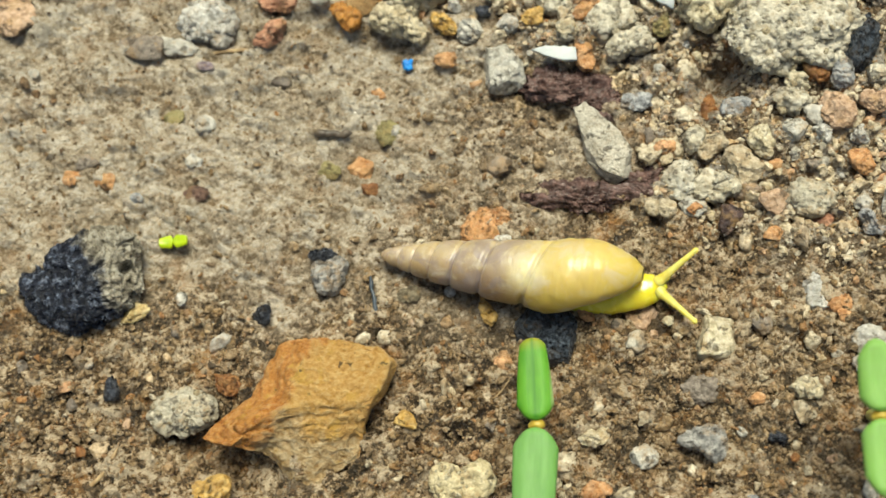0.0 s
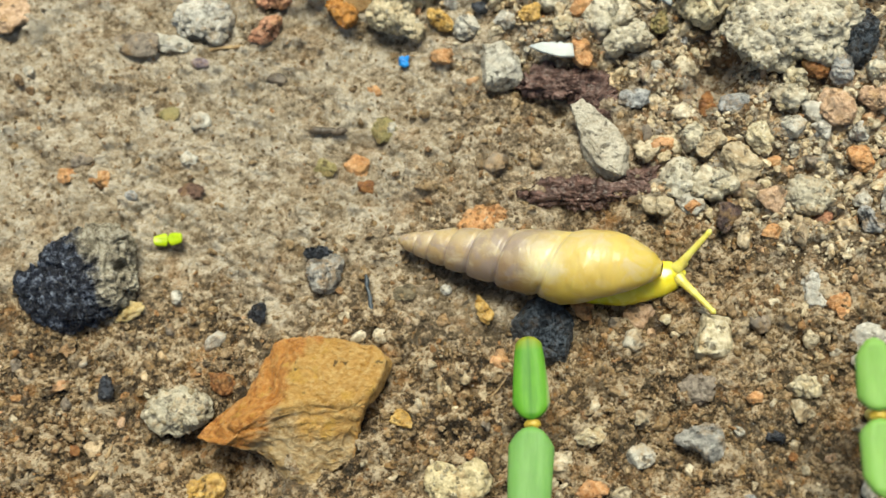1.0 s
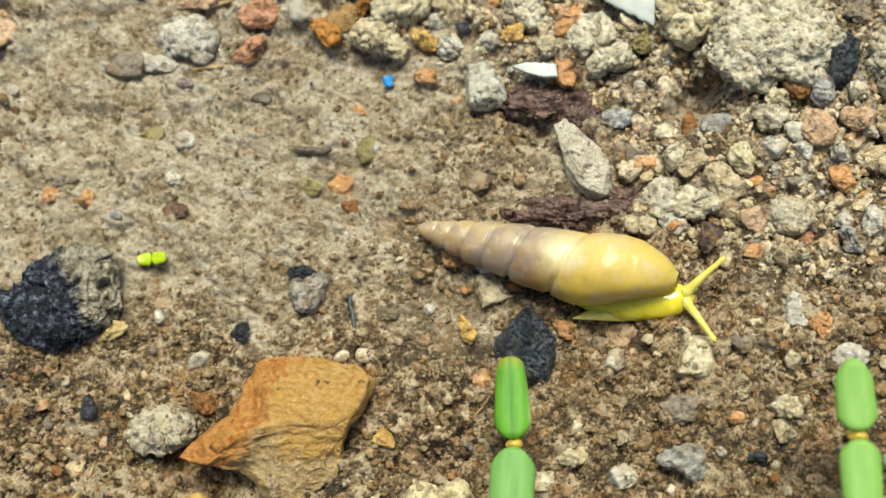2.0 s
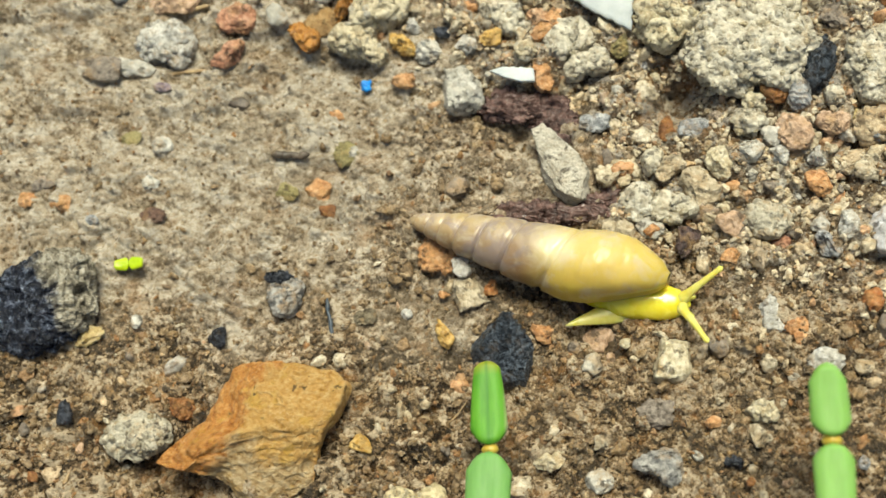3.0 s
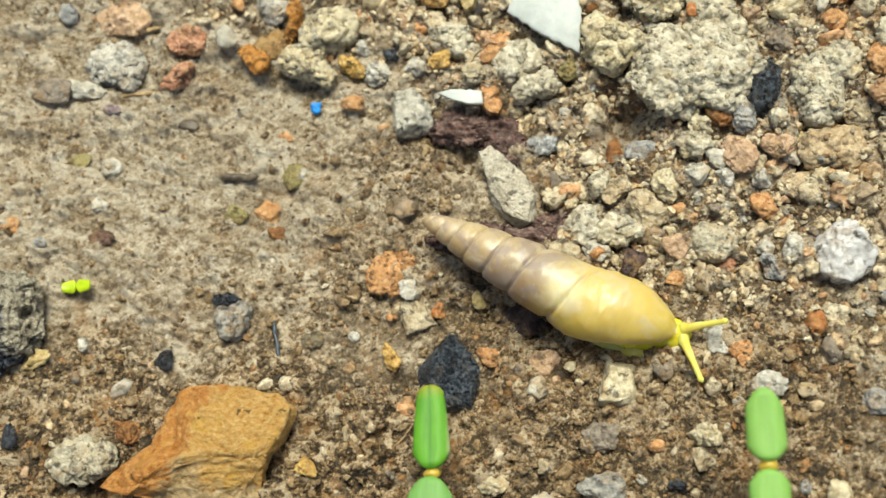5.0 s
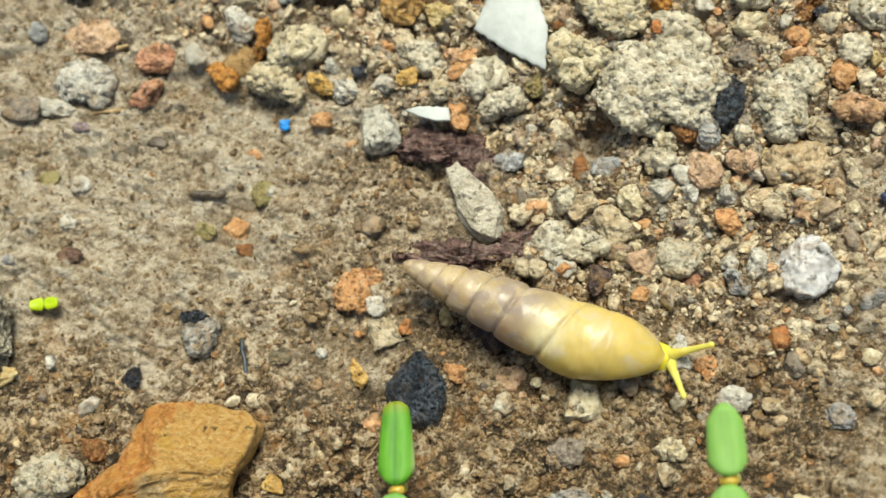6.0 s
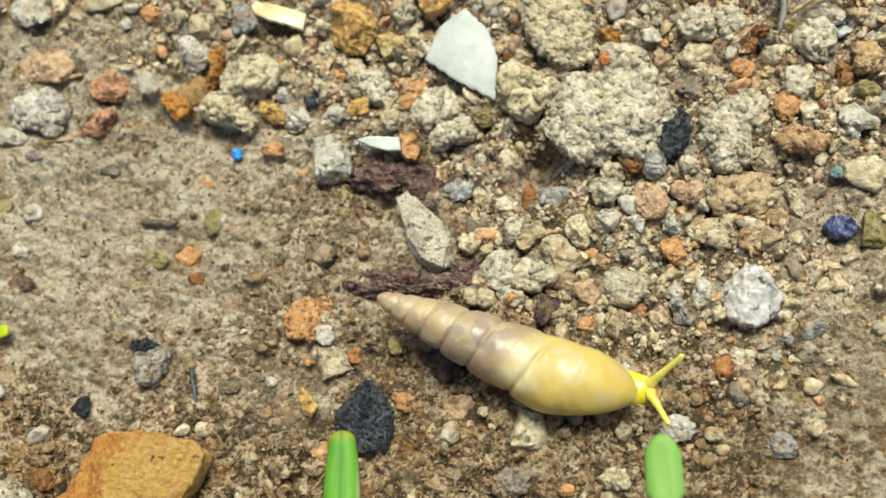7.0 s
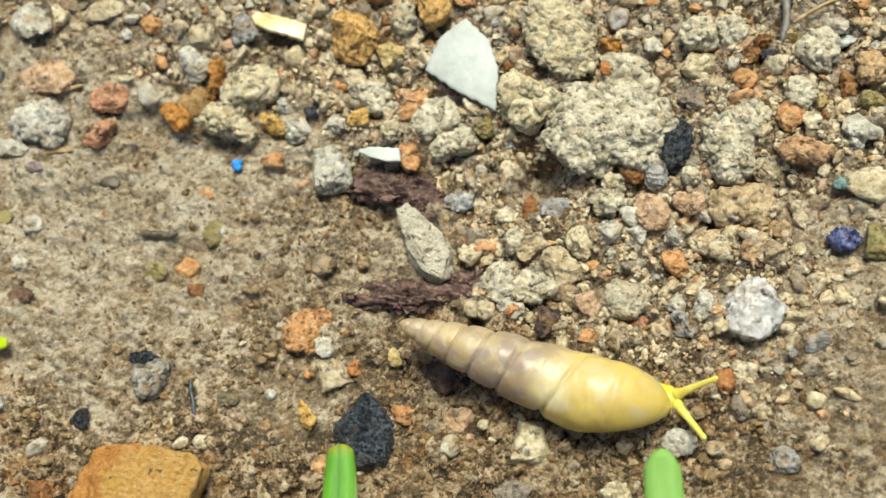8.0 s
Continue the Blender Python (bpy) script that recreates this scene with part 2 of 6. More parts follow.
BLUISH = stone_mat("blue_grey_stone", (0.07, 0.075, 0.085), (0.28, 0.285, 0.285), (0.52, 0.52, 0.505), rough=(0.2, 0.5))
BLUE = stone_mat("deep_blue_stone", (0.012, 0.018, 0.07), (0.05, 0.075, 0.24), (0.25, 0.3, 0.5), rough=(0.15, 0.4))
BARK = plain_mat("wet_bark", (0.02, 0.009, 0.007), (0.21, 0.125, 0.105), 2.2, 0.22, 0.3, stretch=(0.9, 1.2, 1.2))
TWIG = plain_mat("dark_twig", (0.03, 0.022, 0.016), (0.13, 0.1, 0.07), 2.0, 0.5, 0.05)
STRAW = plain_mat("dry_straw", (0.2, 0.12, 0.05), (0.45, 0.33, 0.17), 2.0, 0.5, 0.03)
WHITE = plain_mat("white_shell", (0.34, 0.37, 0.37), (0.46, 0.49, 0.485), 0.9, 0.5, 0.04, clear=0.2)
CREAM = plain_mat("cream_chip", (0.56, 0.4, 0.12), (0.66, 0.63, 0.53), 0.35, 0.35, 0.02, clear=0.2)
AZURE = plain_mat("azure_plastic", (0.01, 0.15, 0.5), (0.02, 0.3, 0.8), 1.2, 0.4, 0.03)
LIME = plain_mat("lime_leaf", (0.3, 0.42, 0.005), (0.42, 0.56, 0.01), 0.8, 0.35, 0.01, clear=0.3)
BUD = plain_mat("orange_bud", (0.36, 0.25, 0.03), (0.56, 0.42, 0.08), 1.2, 0.4, 0.02, clear=0.3)
STEM = plain_mat("yellow_stem", (0.4, 0.4, 0.1), (0.6, 0.62, 0.22), 0.8, 0.4, 0.01, clear=0.4)


def leaf_mat(name, deep, fresh, tip, rim=None):
    """A fleshy seed leaf: greener along the middle, yellower at its tip, finely veined along its length."""
    m, t, b = nodes_of(name)
    co = coords_of(t)
    sep = t.nodes.new("ShaderNodeSeparateXYZ")
    t.links.new(co, sep.inputs[0])
    mp = t.nodes.new("ShaderNodeMapping")
    mp.inputs["Scale"].default_value = (0.25, 1.5, 1.0)
    t.links.new(co, mp.inputs["Vector"])
    vein = tex_noise(t, mp.outputs["Vector"], 1.6, 4)
    col = ramp(t, vein, [(0.15, deep), (0.6, fresh)])
    col = mix(t, grey(t, sep.outputs["X"], 0.0, 0.9, 4.1 * MM, 4.9 * MM), col, tip)
    col = mix(t, grey(t, tex_noise(t, co, 0.5, 3), 0.0, 0.4), col, fresh)
    if rim:
        col = mix(t, grey(t, sep.outputs["Y"], 0.7, 0.0, -1.06 * MM, -0.84 * MM), col, rim)
        col = mix(t, grey(t, maths(t, "ABSOLUTE", sep.outputs["Y"], 0.0), 0.55, 0.0, 0.02 * MM, 0.16 * MM), col, deep)
    t.links.new(col, b.inputs["Base Color"])
    b.inputs["Roughness"].default_value = 0.62
    b.inputs["Subsurface Weight"].default_value = 0.35
    b.inputs["Subsurface Radius"].default_value = (0.6, 1.0, 0.2)
    b.inputs["Subsurface Scale"].default_value = 0.7 * MM
    bump(t, b, vein, 0.03)
    return m


LEAF = leaf_mat("seed_leaf_green", (0.02, 0.125, 0.004), (0.095, 0.28, 0.014), (0.27, 0.23, 0.015), (0.4, 0.4, 0.24))
LEAF_PALE = leaf_mat("seed_leaf_light", (0.12, 0.27, 0.03), (0.19, 0.37, 0.08), (0.21, 0.37, 0.06))


def shell_mat():
    """Thin horn-coloured shell, greyer up the spire, the yellow body showing through the last whorl, with fine growth
    lines; light through its edge is painted amber and brown on one side.
    """
    m, t, b = nodes_of("snail_shell")
    co = coords_of(t)
    sep = t.nodes.new("ShaderNodeSeparateXYZ")
    t.links.new(co, sep.inputs[0])
    along = grey(t, sep.outputs["X"], 0.0, 1.0, -12 * MM, 5.5 * MM)
    wob = t.nodes.new("ShaderNodeMath")
    wob.operation = "MULTIPLY_ADD"
    t.links.new(tex_noise(t, co, 0.5, 3), wob.inputs[0])
    wob.inputs[1].default_value = 0.10
    t.links.new(along, wob.inputs[2])
    col = ramp(t, wob.outputs[0], [(0.06, (0.46, 0.365, 0.225)), (0.2, (0.42, 0.345, 0.245)), (0.36, (0.37, 0.3, 0.22)), (0.5, (0.35, 0.28, 0.2)),
                                   (0.6, (0.49, 0.4, 0.22)), (0.67, (0.56, 0.44, 0.16)), (0.85, (0.58, 0.44, 0.125)), (1.0, (0.54, 0.41, 0.05))])
    spire = grey(t, sep.outputs["X"], 1.0, 0.04, -4 * MM, -1.5 * MM)
    blot = t.nodes.new("ShaderNodeMath")
    blot.operation = "MULTIPLY"
    t.links.new(grey(t, tex_noise(t, co, 0.55, 5, 0.65, 0.8), 0.0, 0.6, 0.49, 0.62), blot.inputs[0])
    t.links.new(spire, blot.inputs[1])
    col = mix(t, blot.outputs[0], col, (0.24, 0.17, 0.12))
    col = mix(t, grey(t, tex_noise(t, co, 0.3, 4, 0.6, 0.5), 0.0, 0.35, 0.47, 0.62), col, (0.45, 0.31, 0.07))
    # light through the shell's edge, painted amber towards -y, brown up the spire
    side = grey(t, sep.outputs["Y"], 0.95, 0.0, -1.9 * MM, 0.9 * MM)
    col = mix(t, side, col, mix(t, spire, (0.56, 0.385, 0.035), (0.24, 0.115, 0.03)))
    spot = t.nodes.new("ShaderNodeVectorMath")
    spot.operation = "DISTANCE"
    t.links.new(co, spot.inputs[0])
    spot.inputs[1].default_value = (-2.0 * MM, 0.3 * MM, 2.0 * MM)
    col = mix(t, grey(t, spot.outputs["Value"], 0.9, 0.0, 0.4 * MM, 1.4 * MM), col, (0.7, 0.63, 0.38))
    mp = t.nodes.new("ShaderNodeMapping")
    mp.inputs["Scale"].default_value = (1.0, 0.12, 0.12)
    t.links.new(co, mp.inputs["Vector"])
    lines = tex_noise(t, mp.outputs["Vector"], 2.2, 4, 0.6)
    col = mix(t, grey(t, lines, 0.0, 0.14), col, (0.3, 0.22, 0.12))
    col = mix(t, grey(t, tex_noise(t, co, 0.7, 4, 0.6, 0.6), 0.0, 0.5, 0.5, 0.64), col, (0.52, 0.45, 0.33))
    col = mix(t, maths(t, "MULTIPLY", spire, grey(t, tex_noise(t, co, 0.42, 4, 0.65, 1.0), 0.0, 0.75, 0.5, 0.6)), col, (0.25, 0.195, 0.17))
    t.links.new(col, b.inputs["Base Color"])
    t.links.new(grey(t, lines, 0.4, 0.55), b.inputs["Roughness"])
    b.inputs["Subsurface Weight"].default_value = 0.6
    b.inputs["Subsurface Radius"].default_value = (1.0, 0.85, 0.35)
    b.inputs["Subsurface Scale"].default_value = 1.1 * MM
    b.inputs["Coat Weight"].default_value, b.inputs["Coat Roughness"].default_value = 0.45, 0.36
    bump(t, b, maths(t, "ADD", maths(t, "MULTIPLY", lines, 0.15), tex_noise(t, co, 0.8, 3, 0.5)), 0.05)
    return m


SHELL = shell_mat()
FLESH = plain_mat("yellow_flesh", (0.66, 0.54, 0.02), (0.76, 0.67, 0.08), 1.2, 0.25, 0.03, clear=0.8)
FLESH_PALE = plain_mat("pale_yellow_flesh", (0.58, 0.5, 0.08), (0.68, 0.62, 0.18), 1.2, 0.28, 0.03, clear=0.85)


# ---- shape tools (millimetres) ----
def lattice(ix, iy, iz, seed):
    n = (ix * 374761393 + iy * 668265263 + iz * 2147483647 + seed * 1274126177) & 0xFFFFFFFF
    n = ((n ^ (n >> 13)) * 1103515245) & 0xFFFFFFFF
    n = ((n ^ (n >> 16)) * 1597334677) & 0xFFFFFFFF
    return (n ^ (n >> 15)).astype(np.float64) / 2147483647.5 - 1.0


def vnoise(p, seed=0):
    """Smooth value noise from -1 to 1 at the rows of p."""
    i = np.floor(p).astype(np.int64)
    f = p - i
    f = f * f * f * (f * (f * 6 - 15) + 10)
    out = 0
    for dx in (0, 1):
        for dy in (0, 1):
            for dz in (0, 1):
                w = (f[:, 0] if dx else 1 - f[:, 0]) * (f[:, 1] if dy else 1 - f[:, 1]) * (f[:, 2] if dz else 1 - f[:, 2])
                out = out + w * lattice(i[:, 0] + dx, i[:, 1] + dy, i[:, 2] + dz, seed)
    return out


def fbm(p, octaves=4, gain=0.5, seed=0):
    total, amp = 0, 1.0
    for o in range(octaves):
        total = total + amp * vnoise(p * 2.03 ** o + 17.3 * o, seed + o)
        amp *= gain
    return total


def worley(p, seed=0, deep=(-1, 0, 1)):
    """Distances to the nearest and second seed of a jittered lattice at the rows of p, and a random value for the nearest."""
    i = np.floor(p).astype(np.int64)
    one, two, own = np.full(len(p), 9.0), np.full(len(p), 9.0), np.zeros(len(p))
    for dx in (-1, 0, 1):
        for dy in (-1, 0, 1):
            for dz in deep:
                a, b, c = i[:, 0] + dx, i[:, 1] + dy, i[:, 2] + dz
                at = [k + 0.5 + 0.45 * lattice(a, b, c, seed + 31 * n) for n, k in enumerate((a, b, c))]
                d = np.sqrt((at[0] - p[:, 0]) ** 2 + (at[1] - p[:, 1]) ** 2 + (at[2] - p[:, 2]) ** 2)
                near = d < one
                two = np.where(near, one, np.minimum(two, d))
                own = np.where(near, lattice(a, b, c, seed + 200), own)
                one = np.where(near, d, one)
    return one, two, own * 0.5 + 0.5


def mesh_from(name, verts, faces, mats, smooth=True):
    """A mesh from arrays in millimetres: faces all with the same number of corners."""
    me = bpy.data.meshes.new(name)
    faces = np.asarray(faces, dtype=np.int32)
    k = faces.shape[1]
    me.vertices.add(len(verts))
    me.vertices.foreach_set("co", (np.asarray(verts) * MM).astype(np.float32).ravel())
    me.loops.add(faces.size)
    me.loops.foreach_set("vertex_index", faces.ravel())
    me.polygons.add(len(faces))
    me.polygons.foreach_set("loop_start", np.arange(0, faces.size, k, dtype=np.int32))
    me.polygons.foreach_set("use_smooth", np.full(len(faces), smooth))
    me.update(calc_edges=True)
    me.validate()
    for m in mats if isinstance(mats, (list, tuple)) else [mats]:
        me.materials.append(m)
    return me


BALLS = {}


def ball(level):
    if level not in BALLS:
        bm = bmesh.new()
        bmesh.ops.create_icosphere(bm, subdivisions=level, radius=1.0)
        BALLS[level] = (np.array([v.co[:] for v in bm.verts]), np.array([[v.index for v in f.verts] for f in bm.faces]))
        bm.free()
    return BALLS[level]


def turn_z(v, degrees):
    c, s = math.cos(radians(degrees)), math.sin(radians(degrees))
    return v @ np.array([[c, s, 0], [-s, c, 0], [0, 0, 1]])


def any_turn(rng):
    q = rng.normal(size=4)
    w, x, y, z = q / np.linalg.norm(q)
    return np.array([[1 - 2 * (y * y + z * z), 2 * (x * y - z * w), 2 * (x * z + y * w)], [2 * (x * y + z * w), 1 - 2 * (x * x + z * z), 2 * (y * z - x * w)],
                     [2 * (x * z - y * w), 2 * (y * z + x * w), 1 - 2 * (x * x + y * y)]])


def rock_shape(level, seed, cuts=6, rough=0.1, fine=2.0):
    """A unit pebble: a ball cut by a few flat breaks, then worn and roughened; about 1 in radius."""
    rng = np.random.default_rng(seed)
    v, f = ball(level)
    v = v.copy()
    for _ in range(cuts):
        n = rng.normal(size=3)
        n /= np.linalg.norm(n)
        d = rng.uniform(0.5, 0.82)
        over = (v @ n - d) / 0.045
        v -= np.outer(np.where(over > 20, over, np.log1p(np.exp(np.minimum(over, 20)))) * 0.044, n)
    u = v / np.maximum(np.linalg.norm(v, axis=1), 1e-6)[:, None]
    v = v * (1 + rough * fbm(v * 1.4 + seed * 3.7, 2, 0.5, seed) + 0.6 * rough * fbm(v * 2.4 * fine + seed, 4, 0.65, seed + 9))[:, None]
    v -= (v.max(0) + v.min(0)) / 2
    return v / np.abs(v).max(0), f, u


# ---- the ground: one sheet, finely modelled under the camera and plain out to the horizon ----
def base_z(x, y):
    r = np.hypot(x / 46, (y - 2) / 32)
    k = np.minimum(1, 1 / np.maximum(r, 1e-6))
    fade = np.clip(2 - r, 0, 1) ** 2
    x, y = x * k, 2 + (y - 2) * k
    return fade * (-0.93 + 0.0019 * x - 0.0312 * y + 0.00287 * x * x - 0.00057 * x * y + 0.00348 * y * y)


def silt(x, y):
    """1 where smooth silt has settled, 0 where the ground is crumbs and gravel."""
    d = np.hypot((x + 20) / 23.0, (y - 5.0) / 11.0) + 0.26 * fbm(np.stack([x * 0.2, y * 0.16, 0 * x], 1), 3, 0.5, 40)
    back = np.hypot((x + 27) / 17.0, (y - 15.0) / 8.0) + 0.3 * fbm(np.stack([x * 0.25, y * 0.25, 0 * x + 4], 1), 3, 0.5, 42)
    u = np.clip((np.minimum(d, back) - 0.62) / 0.7, 0, 1)
    clay = np.clip(1.5 - np.hypot((x - 35.5) / 9.0, (y + 4.5) / 10.0) + 0.5 * fbm(np.stack([x * 0.22, y * 0.22, 0 * x + 9], 1), 3, 0.5, 41), 0, 0.85)
    return np.maximum(1 - u * u * (3 - 2 * u), clay)


def gravel(x, y, seed=44):
    """How far beyond the ragged edge of the gravel a place lies, in millimetres."""
    edge = np.interp(x, [-36, -24, -14, -4.5, 1, 6.5, 9, 16, 22, 30], [21, 19, 14.5, 10.5, 9, 4.5, 0, -3, -5, -6])
    return y - edge + 2.2 * fbm(np.stack([x * 0.25, y * 0.25, 0 * x], 1), 3, 0.5, seed)


STEP = 0.11
FINE_X, FINE_Y = np.arange(-35, 36.01, STEP), np.arange(-19.5, 24.51, STEP)
GX, GY = np.meshgrid(FINE_X, FINE_Y)


HOLLOWS = [(-20.8, -15.0, 3.4, 2.4), (-17.6, -16.3, 2.2, 2.6), (-22.4, -14.2, 1.5, 1.0), (12.0, 8.6, 2.1, 2.4), (2.8, 7.2, 1.8, 1.1), (-9.1, 11.9, 1.6, 1.2), (6.0, -4.2, 2.2, 1.0), (-1.6, -8.4, 1.3, 0.8), (-2.9, -3.6, 1.2, 0.8), (-2.4, -10.9, 1.3, 1.0)]


def beds(p, size, stretch, seed):
    """Rounded crumbs lying side by side: their relief and a random value for each."""
    q = np.column_stack([p[:, 0] / (size * stretch), p[:, 1] / size, np.full(len(p), 0.5)])
    q[:, :2] += 0.3 * np.column_stack([fbm(p * 1.3 / size + 9, 2, 0.6, seed), fbm(p * 1.3 / size + 60, 2, 0.6, seed + 1)])
    one, two, own = worley(q, seed, (0,))
    return size * (0.35 + 0.8 * own) * (np.clip(1 - (one / 0.95) ** 2, 0, 1) ** 0.6 - 0.4), own


def soil_heights():
    x, y = GX.ravel(), GY.ravel()
    p = np.stack([x, y, 0 * x], 1)
    s = silt(x, y)
    tilt = np.column_stack([x * 0.97 - y * 0.26, y * 0.97 + x * 0.26, 0 * x])
    big, own_big = beds(tilt, 1.9, 1.2, 21)
    mid, own_mid = beds(tilt, 0.85, 1.35, 22)
    low, own_low = beds(tilt, 0.4, 1.3, 23)
    patchy = np.clip(0.6 + 0.9 * fbm(p * 0.28, 3, 0.6, 8), 0.15, 1.3)
    soft = 0.22 * fbm(p * 0.5, 3, 0.5, 1) + patchy * (0.5 * big + 1.0 * mid + 0.8 * low) + 0.16 * fbm(p * np.array([1.2, 2.2, 1]), 4, 0.7, 2)
    crumb = 0.6 * fbm(p * 0.33, 3, 0.55, 3) + 0.65 * big + 0.95 * mid + 0.7 * low + 0.15 * fbm(p * 1.3, 4, 0.7, 4)
    tone = 0.2 * own_big + 0.4 * own_mid + 0.4 * own_low
    h = (s * soft + (1 - s) * crumb).reshape(GX.shape)
    s = s.reshape(GX.shape)
    h += (0.06 * fbm(p * 3.1, 3, 0.75, 7)).reshape(GX.shape) * (1.1 - 0.3 * s)
    # hollows between the large stones
    for hx, hy, wide, deep in HOLLOWS:
        h -= deep * np.exp(-((GX - hx) ** 2 + (GY - hy) ** 2) / wide ** 2)
    # the snail's way is pressed flat
    along = np.clip((GX - 3.0) / 0.42, 0, 40)
    way = -4.6 + 0.06 * np.abs(along - 12) - 0.07 * np.maximum(0, along - 14)
    near = np.hypot(GX - (3.0 + 0.42 * along), GY - way) / 2.4
    h = np.where(near < 1, np.minimum(h, 0.2 + 0.5 * near ** 2 + 0.55 * h), h)
    return h, tone.reshape(GX.shape), (0.65 * own_mid + 0.35 * own_low).reshape(GX.shape)


HEIGHT, TONE, HUE = soil_heights()


def ground_z(x, y):
    i = np.clip(np.round((np.asarray(x) - FINE_X[0]) / STEP).astype(int), 0, len(FINE_X) - 1)
    j = np.clip(np.round((np.asarray(y) - FINE_Y[0]) / STEP).astype(int), 0, len(FINE_Y) - 1)
    return base_z(np.asarray(x), np.asarray(y)) + HEIGHT[j, i]


def build_ground():
    far = STEP * np.cumsum(1.35 ** np.arange(1, 41))
    xs = np.concatenate([FINE_X[0] - far[::-1], FINE_X, FINE_X[-1] + far])
    ys = np.concatenate([FINE_Y[0] - far[::-1], FINE_Y, FINE_Y[-1] + far])
    k = len(far)
    h = np.zeros((len(ys), len(xs)))
    h[k:-k, k:-k] = HEIGHT
    x, y = np.meshgrid(xs, ys)
    out = np.maximum(np.maximum(np.maximum(FINE_X[0] - x, x - FINE_X[-1]), np.maximum(FINE_Y[0] - y, y - FINE_Y[-1])), 0)
    rest = 0.5 * fbm(np.stack([x.ravel() * 0.33, y.ravel() * 0.33, 0 * x.ravel()], 1), 3, 0.55, 3).reshape(x.shape)
    h = np.where(out > 0, rest * np.exp(-out / 12), h)
    z = base_z(x, y) + h
    idx = np.arange(x.size).reshape(x.shape)
    f = np.stack([idx[:-1, :-1], idx[:-1, 1:], idx[1:, 1:], idx[1:, :-1]], -1).reshape(-1, 4)
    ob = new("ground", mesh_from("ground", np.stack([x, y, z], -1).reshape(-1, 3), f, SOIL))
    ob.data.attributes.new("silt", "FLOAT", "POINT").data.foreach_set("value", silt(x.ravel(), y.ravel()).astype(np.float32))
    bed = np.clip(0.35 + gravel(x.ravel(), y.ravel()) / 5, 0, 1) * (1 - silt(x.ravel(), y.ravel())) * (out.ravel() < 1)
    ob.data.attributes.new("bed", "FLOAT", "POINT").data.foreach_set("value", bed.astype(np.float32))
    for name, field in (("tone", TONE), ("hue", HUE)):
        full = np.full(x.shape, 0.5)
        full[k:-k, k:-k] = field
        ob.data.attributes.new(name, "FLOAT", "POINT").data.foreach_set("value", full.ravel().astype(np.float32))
    return tagged(ob, "damp brown crumbly soil with smooth silt and grit", "soil", kind="structure")


build_ground()


# ---- makers of things ----
PLACED = []


def soil_level(x, y, wide):
    """Mean height of the soil under a thing of that radius."""
    a = np.arange(24) * 2.4
    r = wide * np.sqrt(np.arange(24) / 24)
    return float(np.mean(ground_z(x + r * np.cos(a), y + r * np.sin(a))))


def settle(name, me, x, y, z, label, category, group="", foot=0.0):
    ob = new(name, me)
    ob.location = (x * MM, y * MM, z * MM)
    PLACED.append((x, y, foot))
    return tagged(ob, label, category, group)


def part(name, me, parent, label="", at=None):
    ob = new(name, me)
    ob.parent = parent
    if at is not None:
        ob.matrix_basis = at
    return tagged(ob, label)


def stone(name, x, y, size, turn, mat, label, seed, cuts=6, rough=0.1, sink=0.3, level=4, fine=2.0, category="stone", group="", taper=1.0):
    """A stone of that length, width and height, its long axis turned from +x, pressed a little into the soil."""
    v, f, _ = rock_shape(level, seed, cuts, rough, fine)
    if taper < 1:
        v[:, 1:] *= np.interp(v[:, 0], [-1, 0.35, 1], [taper, 1, 0.9])[:, None]
    v = turn_z(v * np.array(size) / 2, turn)
    z = soil_level(x, y, 0.2 * (size[0] + size[1])) + size[2] * (0.5 - sink) + 0.1
    return settle(name, mesh_from(name, v, f, mat), x, y, z, label, category, group, max(size[:2]) * 0.45)


def hewn(name, x, y, size, turn, planes, mat, label, seed, rough=0.04, sink=0.1, level=6, category="rock"):
    """A broken stone bounded by flat faces: planes of (nx, ny, nz, distance) in units of half its size."""
    v, f = ball(level)
    v = v / (np.abs(v) ** 5).sum(1)[:, None] ** 0.2
    wave = 0.03 * fbm(v * 2.2 + seed, 3, 0.6, seed)
    for nx, ny, nz, d in planes:
        n = np.array([nx, ny, nz]) / math.sqrt(nx * nx + ny * ny + nz * nz)
        v = v - np.outer(np.maximum(v @ n - d + wave, 0), n)
    half = np.array(size) / 2
    q = v * half
    v = q * (1 + rough * fbm(q * 0.5 + seed, 3, 0.5, seed))[:, None] + (0.08 * fbm(q * np.array([1.0, 1.6, 1.6]) + seed, 6, 0.72, seed + 3))[:, None] * v
    z = float(base_z(x, y)) + size[2] * (0.5 - sink) + 0.1
    return settle(name, mesh_from(name, turn_z(v, turn), f, mat), x, y, z, label, category, "", max(size[:2]) * 0.42)


def normals_of(v, f):
    n = np.cross(v[f[:, 1]] - v[f[:, 0]], v[f[:, 2]] - v[f[:, 0]])
    out = np.zeros_like(v)
    for k in range(3):
        np.add.at(out, f[:, k], n)
    return out / np.maximum(np.linalg.norm(out, axis=1), 1e-9)[:, None]


def soft_cut(v, n, d, soft=0.05):
    """Flatten what lies beyond a plane, with a worn edge."""
    n = np.array(n, float) / np.linalg.norm(n)
    over = (v @ n - d) / soft
    return v - np.outer(np.where(over > 20, over, np.log1p(np.exp(np.minimum(over, 20)))) * soft * 0.97, n)


CRUMBS = {}


def crumb_mesh(k, mat):
    if (k, mat.name) not in CRUMBS:
        v, f, _ = rock_shape(2, 100 + k, 4, 0.16, 1.3)
        CRUMBS[k, mat.name] = mesh_from("crumb", v * np.array([1, 0.88, 0.8]), f, mat, True)
    return CRUMBS[k, mat.name]


